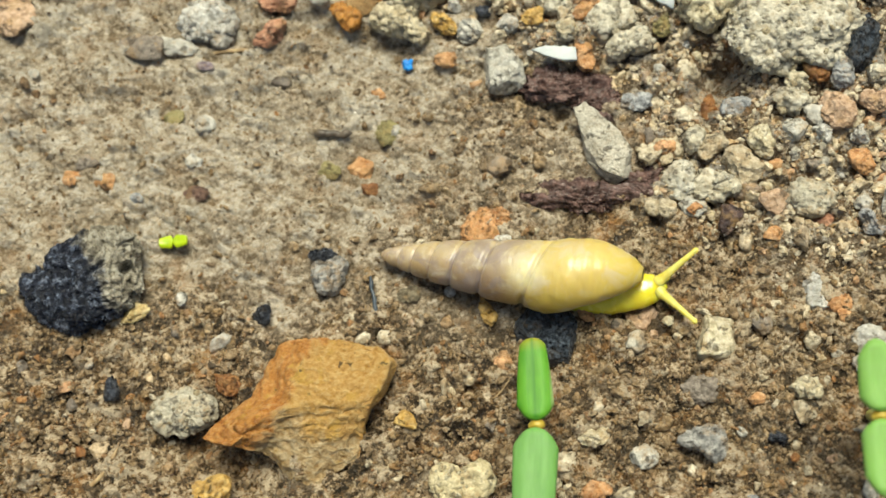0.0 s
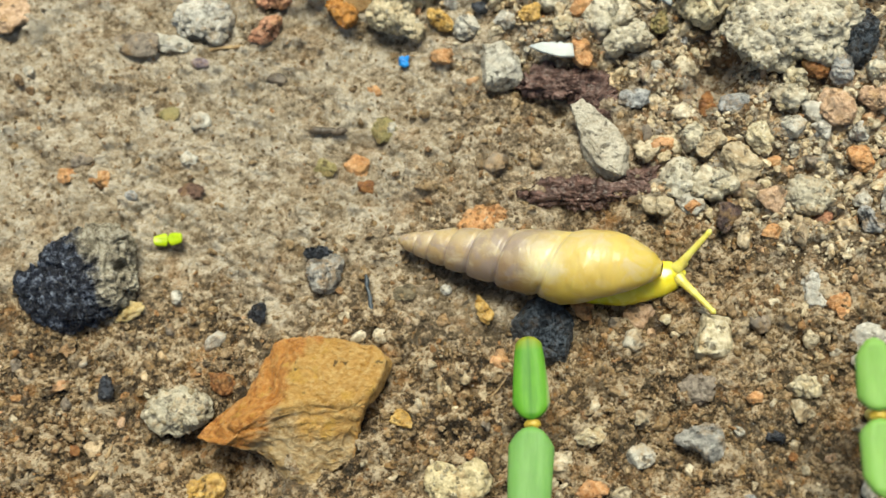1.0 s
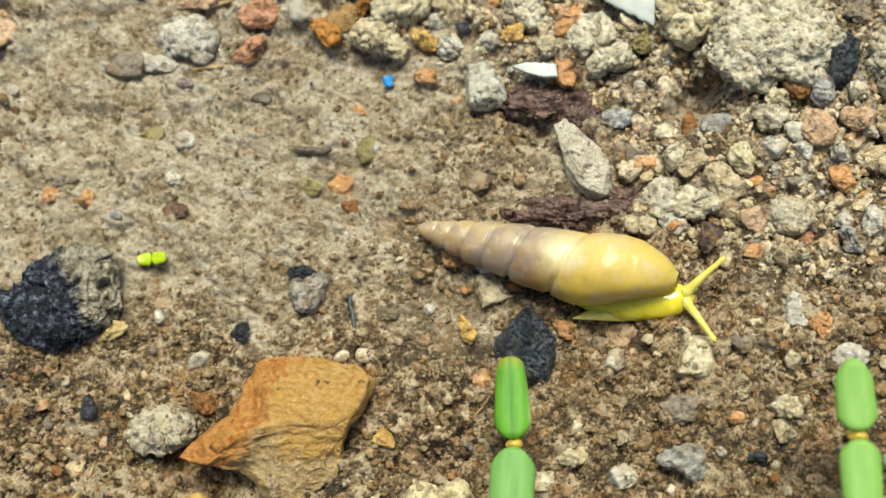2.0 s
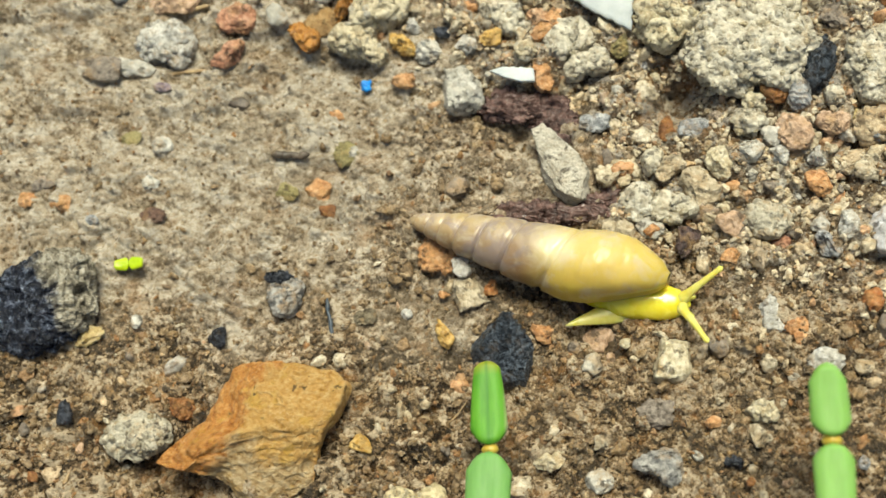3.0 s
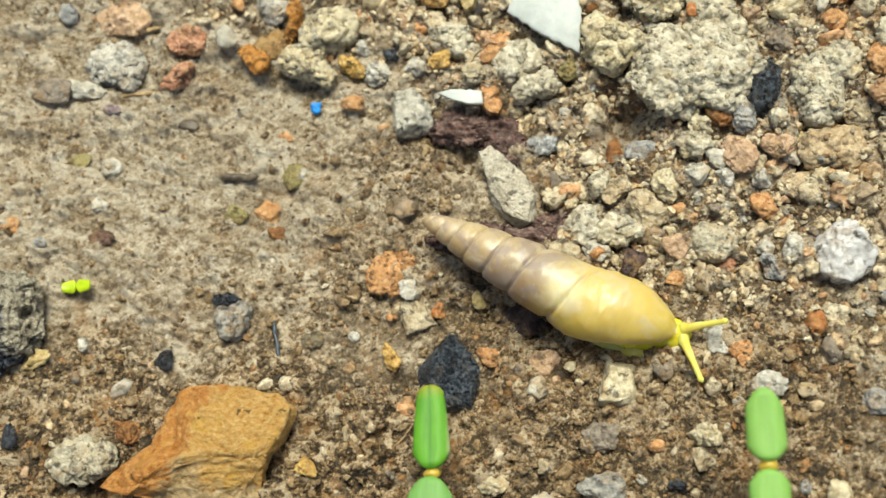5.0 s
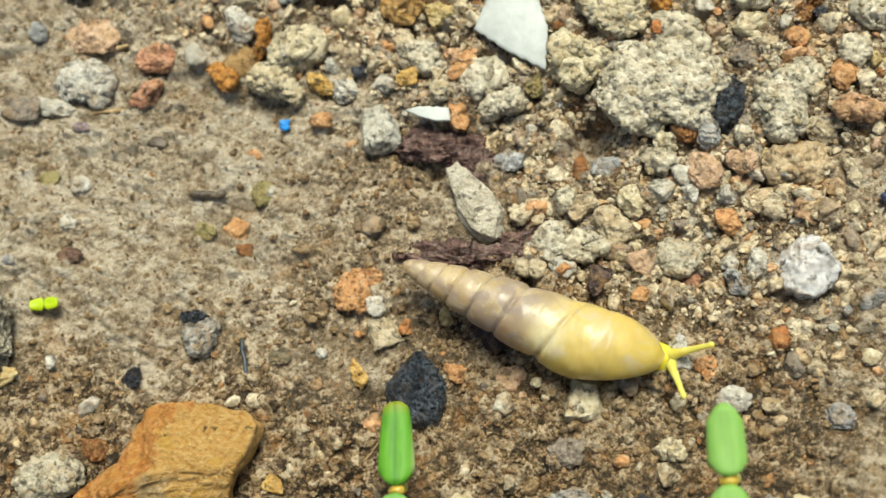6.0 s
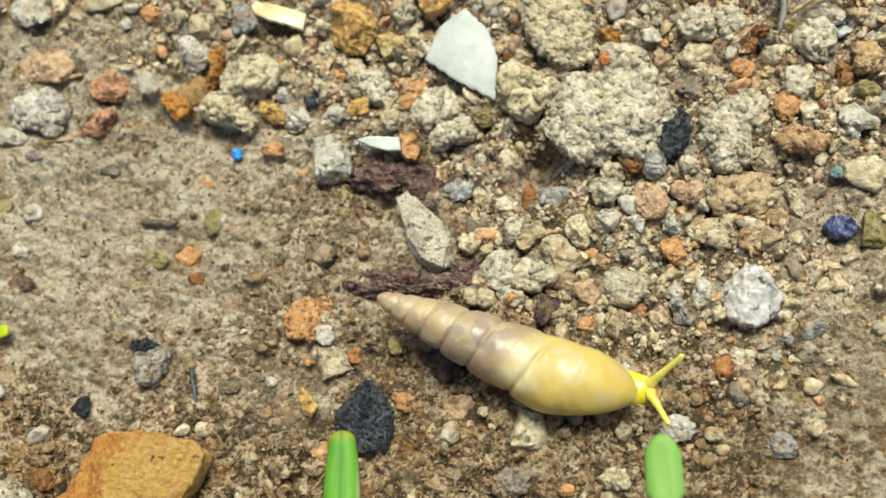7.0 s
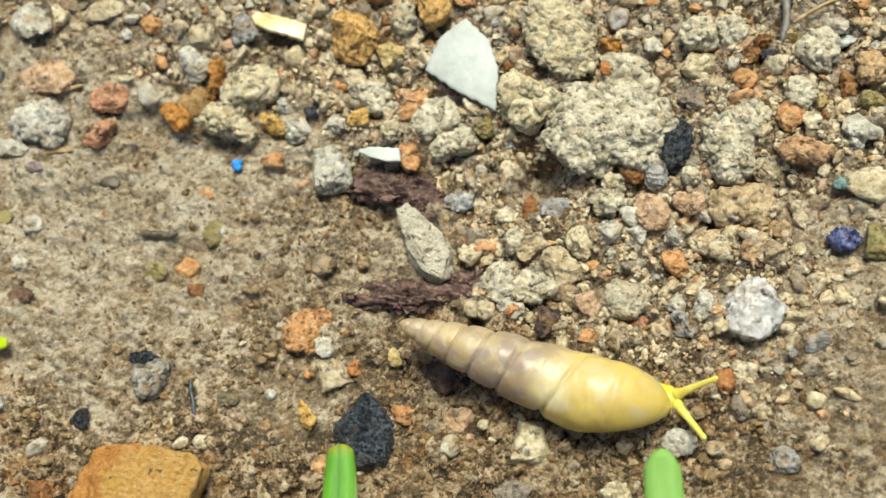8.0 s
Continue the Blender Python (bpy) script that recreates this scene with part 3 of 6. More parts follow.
def lump(name, x, y, plan, height, mat, label, seed, style="stone", sink=0.3, level=5, grain=0.5, faces=None, crumbs=0, rough=1.0, category="stone"):
    """A stone or clod: plan holds its radii at even angles from +x; grit is set with round grains, bark is ridged along its length."""
    rng = np.random.default_rng(seed)
    v, f = ball(level)
    rho = np.hypot(v[:, 0], v[:, 1])
    power = 2.3 if style in ("grit", "craggy") else 3.4
    v = v * ((rho ** power + np.abs(v[:, 2]) ** power) ** (-1 / power))[:, None]
    if faces is None:
        faces = [] if style in ("grit", "bark", "craggy") else [(*rng.normal(0, 0.75, 2), rng.uniform(0.35, 1.0), rng.uniform(0.5, 0.78)) for _ in range(6)]
    wave = 0.05 * fbm(v * 2.0 + seed, 3, 0.6, seed)
    for nx, ny, nz, d in faces:
        v = soft_cut(v, (nx, ny, nz), d + wave, 0.02)
    ang = np.mod(np.arctan2(v[:, 1], v[:, 0]) / (2 * math.pi), 1) * len(plan)
    reach = np.interp(ang, np.arange(len(plan) + 1), list(plan) + [plan[0]]) * (1 + 0.06 * fbm(v * 2.4 + seed, 3, 0.6, seed + 5))
    q = np.column_stack([v[:, 0] * reach, v[:, 1] * reach, v[:, 2] * height / 2])
    wide = float(np.mean(plan))
    n = normals_of(q, f)
    if style == "grit":
        q = q + n * (0.16 * wide * fbm(q * 1.1 / wide + seed, 3, 0.6, seed))[:, None]
        for size, amp in ((grain * 1.9, 0.36), (grain, 0.5), (grain * 0.5, 0.4)):
            warp = 0.3 * np.column_stack([vnoise(q * 1.6 / size + 7 * k, seed + k) for k in range(3)])
            one, two, own = worley(q / size + warp, seed + int(size * 100))
            q = q + n * (amp * size * (0.4 + 0.9 * own) * (np.sqrt(np.clip(1 - (one / 0.85) ** 2, 0, 1)) - 0.6))[:, None]
        q = q + n * (0.05 * grain * fbm(q * 6, 3, 0.7, seed))[:, None]
    elif style == "craggy":
        warp = np.column_stack([fbm(q * 0.7 + 20 * k, 2, 0.5, seed + k) for k in range(3)])
        ridge = 0.5 - np.abs(fbm(q * 0.55 + 0.5 * warp + seed, 5, 0.62, seed))
        q = q + n * (0.2 * wide * ridge + 0.16 * (0.4 - np.abs(fbm(q * 1.9 + warp, 4, 0.7, seed + 4))))[:, None]
    elif style == "bark":
        ridge = fbm(q * np.array([0.7, 2.6, 2.0]) + seed, 5, 0.7, seed) + 0.7 * fbm(q * np.array([2.0, 3.0, 3.0]), 4, 0.7, seed + 2)
        q = q + n * (0.3 * ridge)[:, None]
    else:
        q = q + n * (0.085 * rough * wide * fbm(q * 1.3 / wide + seed, 4, 0.6, seed) + 0.06 * rough * fbm(q * 2.6 + seed, 5, 0.72, seed + 3))[:, None]
        one, two, own = worley(q / 0.55 + 0.4 * fbm(q * 1.5, 2)[:, None], seed)
        q = q - n * (0.06 * np.clip(1 - (two - one) * 5, 0, 1) * own)[:, None]
    z = soil_level(x, y, 0.8 * wide) + height * (0.5 - sink) + 0.1
    core = settle(name, mesh_from(name, q, f, mat), x, y, z, label, category, "", max(plan) * 0.8)
    high = np.flatnonzero(n[:, 2] > -0.15)
    for _ in range(crumbs):
        r = grain * (0.3 + 0.45 * rng.random() ** 1.8)
        k = int(rng.choice(high))
        at = (q[k] - n[k] * r * rng.uniform(0.1, 0.6)) * MM
        piece = part("crumb", crumb_mesh(int(rng.integers(4 if r > 0.3 else 9)), mat), core)
        piece.matrix_basis = Matrix.Translation(at) @ Euler(rng.uniform(0, 6.28, 3)).to_matrix().to_4x4() @ Matrix.Diagonal((r, r * rng.uniform(0.75, 1.1), r * rng.uniform(0.7, 1.0), 1))
    return core


def clod(name, x, y, size, turn, mat, label, seed, crumbs=70, crumb=0.55, sink=0.3, category="clod"):
    """A lump of cemented grit of that length, width and height, with an uneven outline."""
    rng = np.random.default_rng(seed)
    a = np.arange(12) / 12 * 2 * math.pi - radians(turn)
    plan = 0.5 / np.sqrt((np.cos(a) / size[0]) ** 2 + (np.sin(a) / size[1]) ** 2) * rng.uniform(0.78, 1.12, 12)
    return lump(name, x, y, list(plan), size[2], mat, label, seed, "grit", sink, 5, crumb, None, crumbs, category)


def tube(points, radii, sides=10, caps=True):
    """Rings along a path of points, as arrays of vertices and quads; the ends are drawn to a point."""
    pts, rad = np.asarray(points, float), np.asarray(radii, float)
    tan = np.gradient(pts, axis=0)
    tan /= np.linalg.norm(tan, axis=1)[:, None]
    ref = np.array([0, 0, 1.0]) if abs(tan[0, 2]) < 0.9 else np.array([1.0, 0, 0])
    a = np.arange(sides) / sides * 2 * math.pi
    vs = []
    for p, t, r in zip(pts, tan, rad):
        u = np.cross(ref, t)
        u /= np.linalg.norm(u)
        w = np.cross(t, u)
        rr = np.broadcast_to(r, (2,))
        vs.append(p + np.cos(a)[:, None] * u * rr[0] + np.sin(a)[:, None] * w * rr[1])
    idx = np.arange(len(pts) * sides).reshape(len(pts), sides)
    f = np.stack([idx[:-1], np.roll(idx[:-1], -1, 1), np.roll(idx[1:], -1, 1), idx[1:]], -1).reshape(-1, 4)
    return np.concatenate(vs), f


def twig(name, x, y, length, thick, turn, mat, label, seed, bend=0.12, lift=0.15, category="twig", tilt=0.0):
    rng = np.random.default_rng(seed)
    s = np.linspace(-0.5, 0.5, 26)
    wob = fbm(np.stack([s * 5 + seed, 0 * s, 0 * s], 1), 3, 0.5, seed)
    pts = np.stack([s * length, bend * length * (4 * s * s - 0.5) * rng.choice([-1, 1]) + 0.16 * thick * wob, 0.1 * thick * wob + tilt * s * length], 1)
    rad = thick / 2 * np.clip(1.15 - np.abs(2 * s) ** 6 * 1.1, 0.05, 1) * (1 + 0.22 * fbm(np.stack([s * 14 + seed, 0 * s + 4, 0 * s], 1), 2, 0.5, seed))
    v, f = tube(pts, rad)
    z = float(ground_z(x, y)) + lift
    return settle(name, mesh_from(name, turn_z(v, turn), f, mat), x, y, z, label, category, "", length * 0.3)


def shard(name, x, y, outline, thick, turn, mat, label, dome=0.3, pitch=(0, 0), lift=0.5, category="shard"):
    """A thin curved chip with a broken outline: corners in millimetres round its centre."""
    pts = []
    for (ax, ay), (bx, by) in zip(outline, outline[1:] + outline[:1]):
        for k in range(10):
            u = k / 10
            w = 0.05 * math.sin(7 * (ax + u * 3)) * math.sin(math.pi * u)
            pts.append((ax + (bx - ax) * u - (by - ay) * w * 0.5, ay + (by - ay) * u + (bx - ax) * w * 0.5))
    ring = np.array(pts)
    n, rings = len(ring), np.array([1.0, 0.97, 0.85, 0.65, 0.45, 0.25, 0.005])
    reach = np.abs(ring).max()

    def sheet(top):
        out = []
        for k, r in enumerate(rings):
            q = ring * (r if k or top else 1.0)
            z = dome * (1 - (q ** 2).sum(1) / reach ** 2) + 0.05 * thick * fbm(np.stack([q[:, 0], q[:, 1], 0 * q[:, 0]], 1) * 1.2, 3)
            out.append(np.column_stack([q, z + (thick / 2 if top else -thick / 2) * (0.7 if k == 0 else 1)]))
        return np.concatenate(out)

    v = np.concatenate([sheet(True), sheet(False)])
    idx = np.arange(2 * len(rings) * n).reshape(2, len(rings), n)
    nx = np.roll(idx, -1, 2)
    quads = [np.stack([idx[0, :-1], nx[0, :-1], nx[0, 1:], idx[0, 1:]], -1).reshape(-1, 4), np.stack([idx[1, 1:], nx[1, 1:], nx[1, :-1], idx[1, :-1]], -1).reshape(-1, 4),
             np.stack([idx[1, 0], nx[1, 0], nx[0, 0], idx[0, 0]], -1)]
    me = mesh_from(name, turn_z(v, turn), np.concatenate(quads), mat)
    ob = settle(name, me, x, y, float(base_z(x, y)) + lift, label, category, "", reach * 0.7)
    ob.rotation_euler = (radians(pitch[0]), radians(pitch[1]), 0)
    return ob


def bark(name, x, y, size, turn, label, seed, sink=0.3):
    """A torn flake of wet bark: a long ragged slab, ridged along its length."""
    v, f, _ = rock_shape(6, seed, 5, 0.22, 1.6)
    q = v * np.array([1.0, 2.6, 1.5])
    v = v * (1 + 0.3 * fbm(q * np.array([2.6, 1.7, 2.0]) + seed, 6, 0.7, seed))[:, None]
    v = turn_z(v * np.array(size) / 2, turn)
    z = float(base_z(x, y)) + size[2] * (0.5 - sink) + 0.1
    return settle(name, mesh_from(name, v, f, BARK), x, y, z, label, "bark", "", max(size[:2]) * 0.4)


def seed_leaf(length, width, thick, mat, name, taper=0.36, tip=0.09):
    """A fleshy oblong leaf from the origin along +x with a groove down the middle."""
    n, m = 40, 25
    u = np.linspace(0, 1, n)
    half = width / 2 * np.clip(u / 0.2, 0.002, 1) ** 0.45 * (1.04 - taper * u ** 1.8) * np.clip((1 - u) / tip, 0.002, 1) ** 0.45
    vs = []
    for k in range(n):
        a = np.arange(m) / m * 2 * math.pi
        yy, zz = np.cos(a) * half[k], np.sign(np.sin(a)) * np.abs(np.sin(a)) ** 0.6 * thick / 2 * min(1, half[k] / (0.3 * width))
        groove = np.exp(-(yy / (0.13 * width)) ** 2) * (np.sin(a) > 0) * 0.2 * thick * math.sin(math.pi * u[k])
        camber = 0.1 * width * (1 - (yy / (width / 2)) ** 2)
        vs.append(np.column_stack([np.full(m, u[k] * length), yy, zz + camber - groove]))
    idx = np.arange(n * m).reshape(n, m)
    f = np.stack([idx[:-1], np.roll(idx[:-1], -1, 1), np.roll(idx[1:], -1, 1), idx[1:]], -1).reshape(-1, 4)
    return mesh_from(name, np.concatenate(vs), f, mat)


def seedling(x, y, z_joint, leaf_a, leaf_b, mat_a, mat_b, label, lean):
    """Two seed leaves spread flat in a pair on a short stem; leaf: length, width, heading and rise in degrees."""
    root = tagged(new("seedling"), label, "seedling", "seedlings")
    root.location = (x * MM, y * MM, float(ground_z(x, y)) * MM)
    up = z_joint - float(ground_z(x, y))
    s = np.linspace(0, 1, 14)
    v, f = tube(np.stack([lean[0] * (1 - s) + 0.1 * np.sin(s * 3), lean[1] * (1 - s), s * up - 0.2], 1), 0.36 - 0.08 * s, 12)
    part("stem", mesh_from("stem", v, f, STEM), root, "pale yellowish stem")
    bud, fb, _ = rock_shape(3, 61, 2, 0.08)
    part("bud", mesh_from("bud", bud * np.array([0.5, 0.3, 0.34]), fb, BUD), root, "orange-yellow bud", pose(0, 0, up * MM))
    for (length, width, head, rise), mat in ((leaf_a, mat_a), (leaf_b, mat_b)):
        gap = 0.18
        c, sn = math.cos(radians(head)), math.sin(radians(head))
        at = pose(gap * c * MM, gap * sn * MM, (up + 0.05) * MM, 0, -rise, head)
        part("seed_leaf", seed_leaf(length, width, 0.75, mat, "seed_leaf", *((0.36, 0.09) if mat is LEAF else (0.14, 0.26))), root, "", at)
    PLACED.append((x + lean[0], y + lean[1], 0.6))
    return root


# further stone colours of the place
GRIT_GREY = stone_mat("grey_grit", (0.25, 0.23, 0.18), (0.44, 0.41, 0.33), (0.56, 0.53, 0.46), grain=3.0, relief=0.06, islands=CRUMB, objects=True, fleck=(0.0585, 0.0585, 0.065), fleck_cut=0.66)
GRIT_PINK = stone_mat("pink_grit", (0.3, 0.22, 0.14), (0.52, 0.43, 0.31), (0.62, 0.56, 0.46), grain=3.0, relief=0.05, islands=PALETTE, objects=True)
CLOD_YELLOW = stone_mat("yellow_grit", (0.36, 0.31, 0.18), (0.56, 0.51, 0.37), (0.66, 0.62, 0.5), grain=3.0, relief=0.05, islands=CRUMB, objects=True)
CLODSTONE = stone_mat("pale_pitted_stone", (0.28, 0.25, 0.19), (0.5, 0.46, 0.37), (0.6, 0.57, 0.5), grain=3.0, relief=0.1, fleck=(0.052, 0.052, 0.052), fleck_cut=0.68)
PALE_WARM = stone_mat("pale_sandy_stone", (0.34, 0.3, 0.22), (0.54, 0.495, 0.4), (0.62, 0.585, 0.5), grain=4.0, rough=(0.5, 0.85), dirt=0.2)
GREYBROWN = stone_mat("grey_brown_lump", (0.091, 0.0715, 0.052), (0.221, 0.182, 0.143), (0.325, 0.28, 0.227))
PURPLE = stone_mat("purplish_stone", (0.078, 0.052, 0.0715), (0.195, 0.15, 0.182), (0.358, 0.312, 0.325), rough=(0.2, 0.4))
OLIVE_DARK = stone_mat("dark_olive_stone", (0.078, 0.0618, 0.0325), (0.169, 0.137, 0.0845), (0.247, 0.208, 0.137))
YELLOW_ORANGE = stone_mat("golden_stone", (0.3, 0.14, 0.025), (0.54, 0.33, 0.08), (0.62, 0.46, 0.2), rough=(0.2, 0.5))
YELLOW_PALE = stone_mat("pale_yellow_stone", (0.36, 0.29, 0.16), (0.58, 0.5, 0.33), (0.66, 0.61, 0.48), clear=0.15)
OCHRE_WET = stone_mat("wet_ochre_stone", (0.26, 0.11, 0.02), (0.52, 0.3, 0.09), (0.62, 0.44, 0.2), rough=(0.15, 0.5), fleck=(0.13, 0.039, 0.013))
ORANGE_HOT = stone_mat("bright_orange_stone", (0.293, 0.0845, 0.0195), (0.442, 0.156, 0.039), (0.488, 0.273, 0.13), rough=(0.2, 0.45))
PINK_ORANGE = stone_mat("orange_pink_stone", (0.3, 0.14, 0.06), (0.52, 0.3, 0.16), (0.6, 0.45, 0.31))
CYAN = stone_mat("turquoise_grain", (0.078, 0.182, 0.195), (0.163, 0.312, 0.325), (0.325, 0.442, 0.442))
PLUM = stone_mat("plum_brown_fragment", (0.013, 0.0065, 0.0065), (0.0488, 0.0292, 0.026), (0.13, 0.0845, 0.078), rough=(0.2, 0.5))
BARKY = stone_mat("reddish_crumb", (0.039, 0.0163, 0.00975), (0.111, 0.0585, 0.039), (0.208, 0.13, 0.091))
BLUISH_PALE = stone_mat("grey_white_stone", (0.065, 0.0715, 0.078), (0.273, 0.26, 0.234), (0.442, 0.429, 0.39), rough=(0.25, 0.6), relief=0.08)
GLASSY = stone_mat("clear_quartz", (0.34, 0.33, 0.31), (0.5, 0.49, 0.49), (0.62, 0.62, 0.64), grain=1.2, patch=0.5, rough=(0.06, 0.3), clear=0.6, relief=0.06, dirt=0.4)
FLUTED = stone_mat("fluted_white_stone", (0.34, 0.31, 0.24), (0.58, 0.555, 0.475), (0.68, 0.66, 0.6), grain=1.6, relief=0.2, dirt=0.3)
TWIG_BLUE = plain_mat("blue_black_needle", (0.012, 0.018, 0.025), (0.07, 0.09, 0.11), 2.0, 0.45, 0.05)
TWIG_GREY = plain_mat("grey_twig", (0.06, 0.06, 0.055), (0.22, 0.2, 0.18), 2.0, 0.5, 0.05)
LEAF_MID = leaf_mat("seed_leaf_mid", (0.07, 0.21, 0.03), (0.15, 0.32, 0.08), (0.15, 0.31, 0.06))


def two_tone_rock():
    """Black rock, its glitter painted into the colour, that turns to grey-brown weathered crust on one side."""
    m, t, b = nodes_of("black_and_grey_rock")
    co = coords_of(t)
    sep = t.nodes.new("ShaderNodeSeparateXYZ")
    t.links.new(co, sep.inputs[0])
    fine, wide = tex_noise(t, co, 1.7, 6, 0.75), tex_noise(t, co, 0.4, 4, 0.65)
    # the palest stops are glints put into the colour
    black = ramp(t, fine, [(0.4, (0.004, 0.005, 0.01)), (0.52, (0.018, 0.022, 0.036)), (0.6, (0.09, 0.11, 0.16)), (0.68, (0.34, 0.38, 0.46))])
    crust = ramp(t, fine, [(0.38, (0.1, 0.085, 0.06)), (0.5, (0.32, 0.285, 0.215)), (0.62, (0.48, 0.45, 0.37))])
    add = t.nodes.new("ShaderNodeMath")
    add.operation = "MULTIPLY_ADD"
    t.links.new(wide, add.inputs[0])
    add.inputs[1].default_value = 5 * MM
    t.links.new(maths(t, "ADD", sep.outputs["X"], maths(t, "MULTIPLY", sep.outputs["Y"], 0.5)), add.inputs[2])
    t.links.new(mix(t, grey(t, add.outputs[0], 0.0, 1.0, 3.9 * MM, 4.7 * MM), black, crust), b.inputs["Base Color"])
    t.links.new(grey(t, fine, 0.1, 0.4), b.inputs["Roughness"])
    bump(t, b, fine, 0.35)
    return m


BLACK_GREY = two_tone_rock()


def sprout(x, y, z_leaf):
    """A germinating weed: two round lime leaves on a thread of a stem."""
    root = tagged(new("sprout"), "tiny lime-green sprout with two round leaves", "sprout")
    g = float(ground_z(x, y))
    root.location = (x * MM, y * MM, g * MM)
    up = max(z_leaf - g, 0.35)
    s = np.linspace(0, 1, 8)
    v, f = tube(np.stack([0 * s, 0.1 * np.sin(s * 3), s * up - 0.1], 1), 0.1 - 0.02 * s, 8)
    part("stem", mesh_from("stem", v, f, STEM), root)
    for head in (4, 186):
        part("leaf", seed_leaf(0.98, 0.85, 0.28, LIME, "leaf"), root, "", pose(0, 0, up * MM, 0, -5, head))
    PLACED.append((x, y, 1.0))
    return root


# the large stones beside the silt
OCHRE_FACES = [(0.08, 0.3, 0.95, 0.55), (0.12, -0.72, 0.68, 0.36), (-0.62, 0.42, 0.66, 0.5), (-0.2, -0.8, 0.4, 0.62)]
BLOCK_TOP = [(0.12, 0.05, 1.0, 0.6), (-0.6, 0.2, 0.75, 0.78), (0.6, -0.5, 0.6, 0.74)]
SLAB_FACES = [(-0.5, 0.86, 0.0, 0.72), (-0.5, -0.86, 0.0, 0.76), (0.85, 0.5, 0.1, 0.86), (0.75, -0.66, 0.1, 0.9), (0.0, 1.0, 0.2, 0.84), (0.0, -1.0, 0.2, 0.84), (0.0, 0.15, 1.0, 0.62), (0.1, -0.55, 0.83, 0.72)]
SLATE_FACES = [(0.77, 0.64, 0.1, 0.78), (0.95, -0.3, 0.1, 0.8), (0.1, -1.0, 0.2, 0.92), (-0.8, -0.5, 0.2, 0.75), (-0.75, 0.66, 0.2, 0.72), (0.1, -0.12, 0.98, 0.55), (0.4, 0.5, 0.75, 0.75)]
BLOCK_FACES = [(-0.97, 0.2, 0.25, 0.78), (0.9, 0.35, 0.3, 0.72), (0.1, -1.0, 0.2, 0.85), (0.1, 1.0, 0.3, 0.8), (0.12, 0.05, 1.0, 0.62), (0.6, -0.6, 0.5, 0.85)]
lump("rock", -28.02, -3.91, [3.53, 3.64, 4.11, 3.4, 2.78, 2.9, 2.71, 3.95, 3.9, 3.25, 3.23, 3.16, 3.0, 3.42], 3.4, BLACK_GREY, "rough black glittering rock with a grey weathered side", 201, "craggy", level=7, category="rock")
stone("pebble", -24.80, -5.97, (2.18, 1.27, 0.76), 20, YELLOW, "small cream-yellow stone beside the black rock", 202, level=4, rough=0.17, cuts=9)
lump("rock", -13.62, -12.20, [3.85, 4.89, 5.99, 5.37, 4.82, 4.55, 4.32, 4.35, 4.41, 3.87, 3.41, 3.4, 3.68, 5.03, 6.7, 4.77, 3.98, 3.96, 4.38, 4.94, 4.75, 4.42, 4.19, 4.21, 3.95, 3.71], 4.6, OCHRE, "large angular ochre-brown stone on the soil", 5, "stone", faces=OCHRE_FACES, rough=0.55, level=7, category="rock")
lump("pebble", -18.95, -10.34, [0.9, 0.75, 0.65, 0.81, 1.11, 0.78, 0.63, 0.78, 0.93, 0.96], 1.1, RUST, "rust-brown soil-stained lump by the ochre stone", 203, category="stone")
lump("pebble", -20.03, -17.09, [1.54, 1.61, 1.19, 0.94, 1.14, 1.6, 1.6, 1.09, 1.0, 1.25], 1.6, YELLOW_ORANGE, "yellow-ochre stone deep between the crumbs", 204, category="stone")
lump("clod", -21.71, -12.11, [2.36, 1.47, 1.32, 1.59, 1.71, 1.8, 1.71, 1.42, 1.44, 1.38], 1.9, GRIT_GREY, "grey-beige crumbly clod beside the ochre stone", 205, "grit", level=6, grain=0.55, crumbs=50, category="clod")
lump("pebble", -12.67, -3.43, [0.98, 1.28, 1.17, 1.11, 1.28, 0.96, 0.99, 1.31, 1.2, 0.93], 1.4, BLUISH_PALE, "pale speckled stone with a black crust", 206, "grit", grain=0.45, crumbs=15, category="stone")
lump("pebble", -13.06, -2.22, [1.02, 0.58, 0.43, 0.46, 0.63, 0.92, 0.67, 0.49, 0.43, 0.57], 0.9, BLACK, "black crust on the pale speckled stone", 207, "craggy", sink=-0.35, category="stone")
stone("pebble", -16.80, -6.04, (1.38, 1.38, 1.10), 30, BLACK, "small black bead-like stone in the silt", 208, cuts=8, level=4, rough=0.17)
stone("pebble", -25.99, -10.70, (1.14, 1.61, 0.69), 10, BLACK, "small dark purple-black stone in the silt", 209, level=4, rough=0.17, cuts=9)

# small pebbles in the silt
stone("pebble", -21.31, 6.94, (1.59, 1.36, 0.82), -20, PALE, "small white pebble pressed into the silt", 210, level=4, sink=0.55, rough=0.17, cuts=9)
stone("pebble", -22.01, 4.52, (1.28, 1.13, 0.45), 10, PALE, "small pale pebble pressed into the silt", 211, level=4, sink=0.55, rough=0.17, cuts=9)
stone("pebble", -21.28, 10.82, (1.30, 0.69, 0.41), -10, PURPLE, "small purplish pebble lying in the silt", 212, level=4, cuts=2, rough=0.04)
stone("pebble", -25.19, 1.62, (0.90, 0.75, 0.52), 0, BLUISH, "tiny blue-grey bead in the silt", 213, level=4, cuts=3, rough=0.17)
stone("pebble", -16.38, 9.74, (1.82, 0.91, 0.55), -15, TWIG, "small dark brown crumb in the silt", 214, level=4, sink=0.55, rough=0.17, cuts=9)
stone("pebble", -13.02, 3.66, (1.57, 1.49, 0.75), 20, OLIVE, "small olive-yellow pebble in the silt", 215, level=4, sink=0.55, rough=0.17, cuts=9)
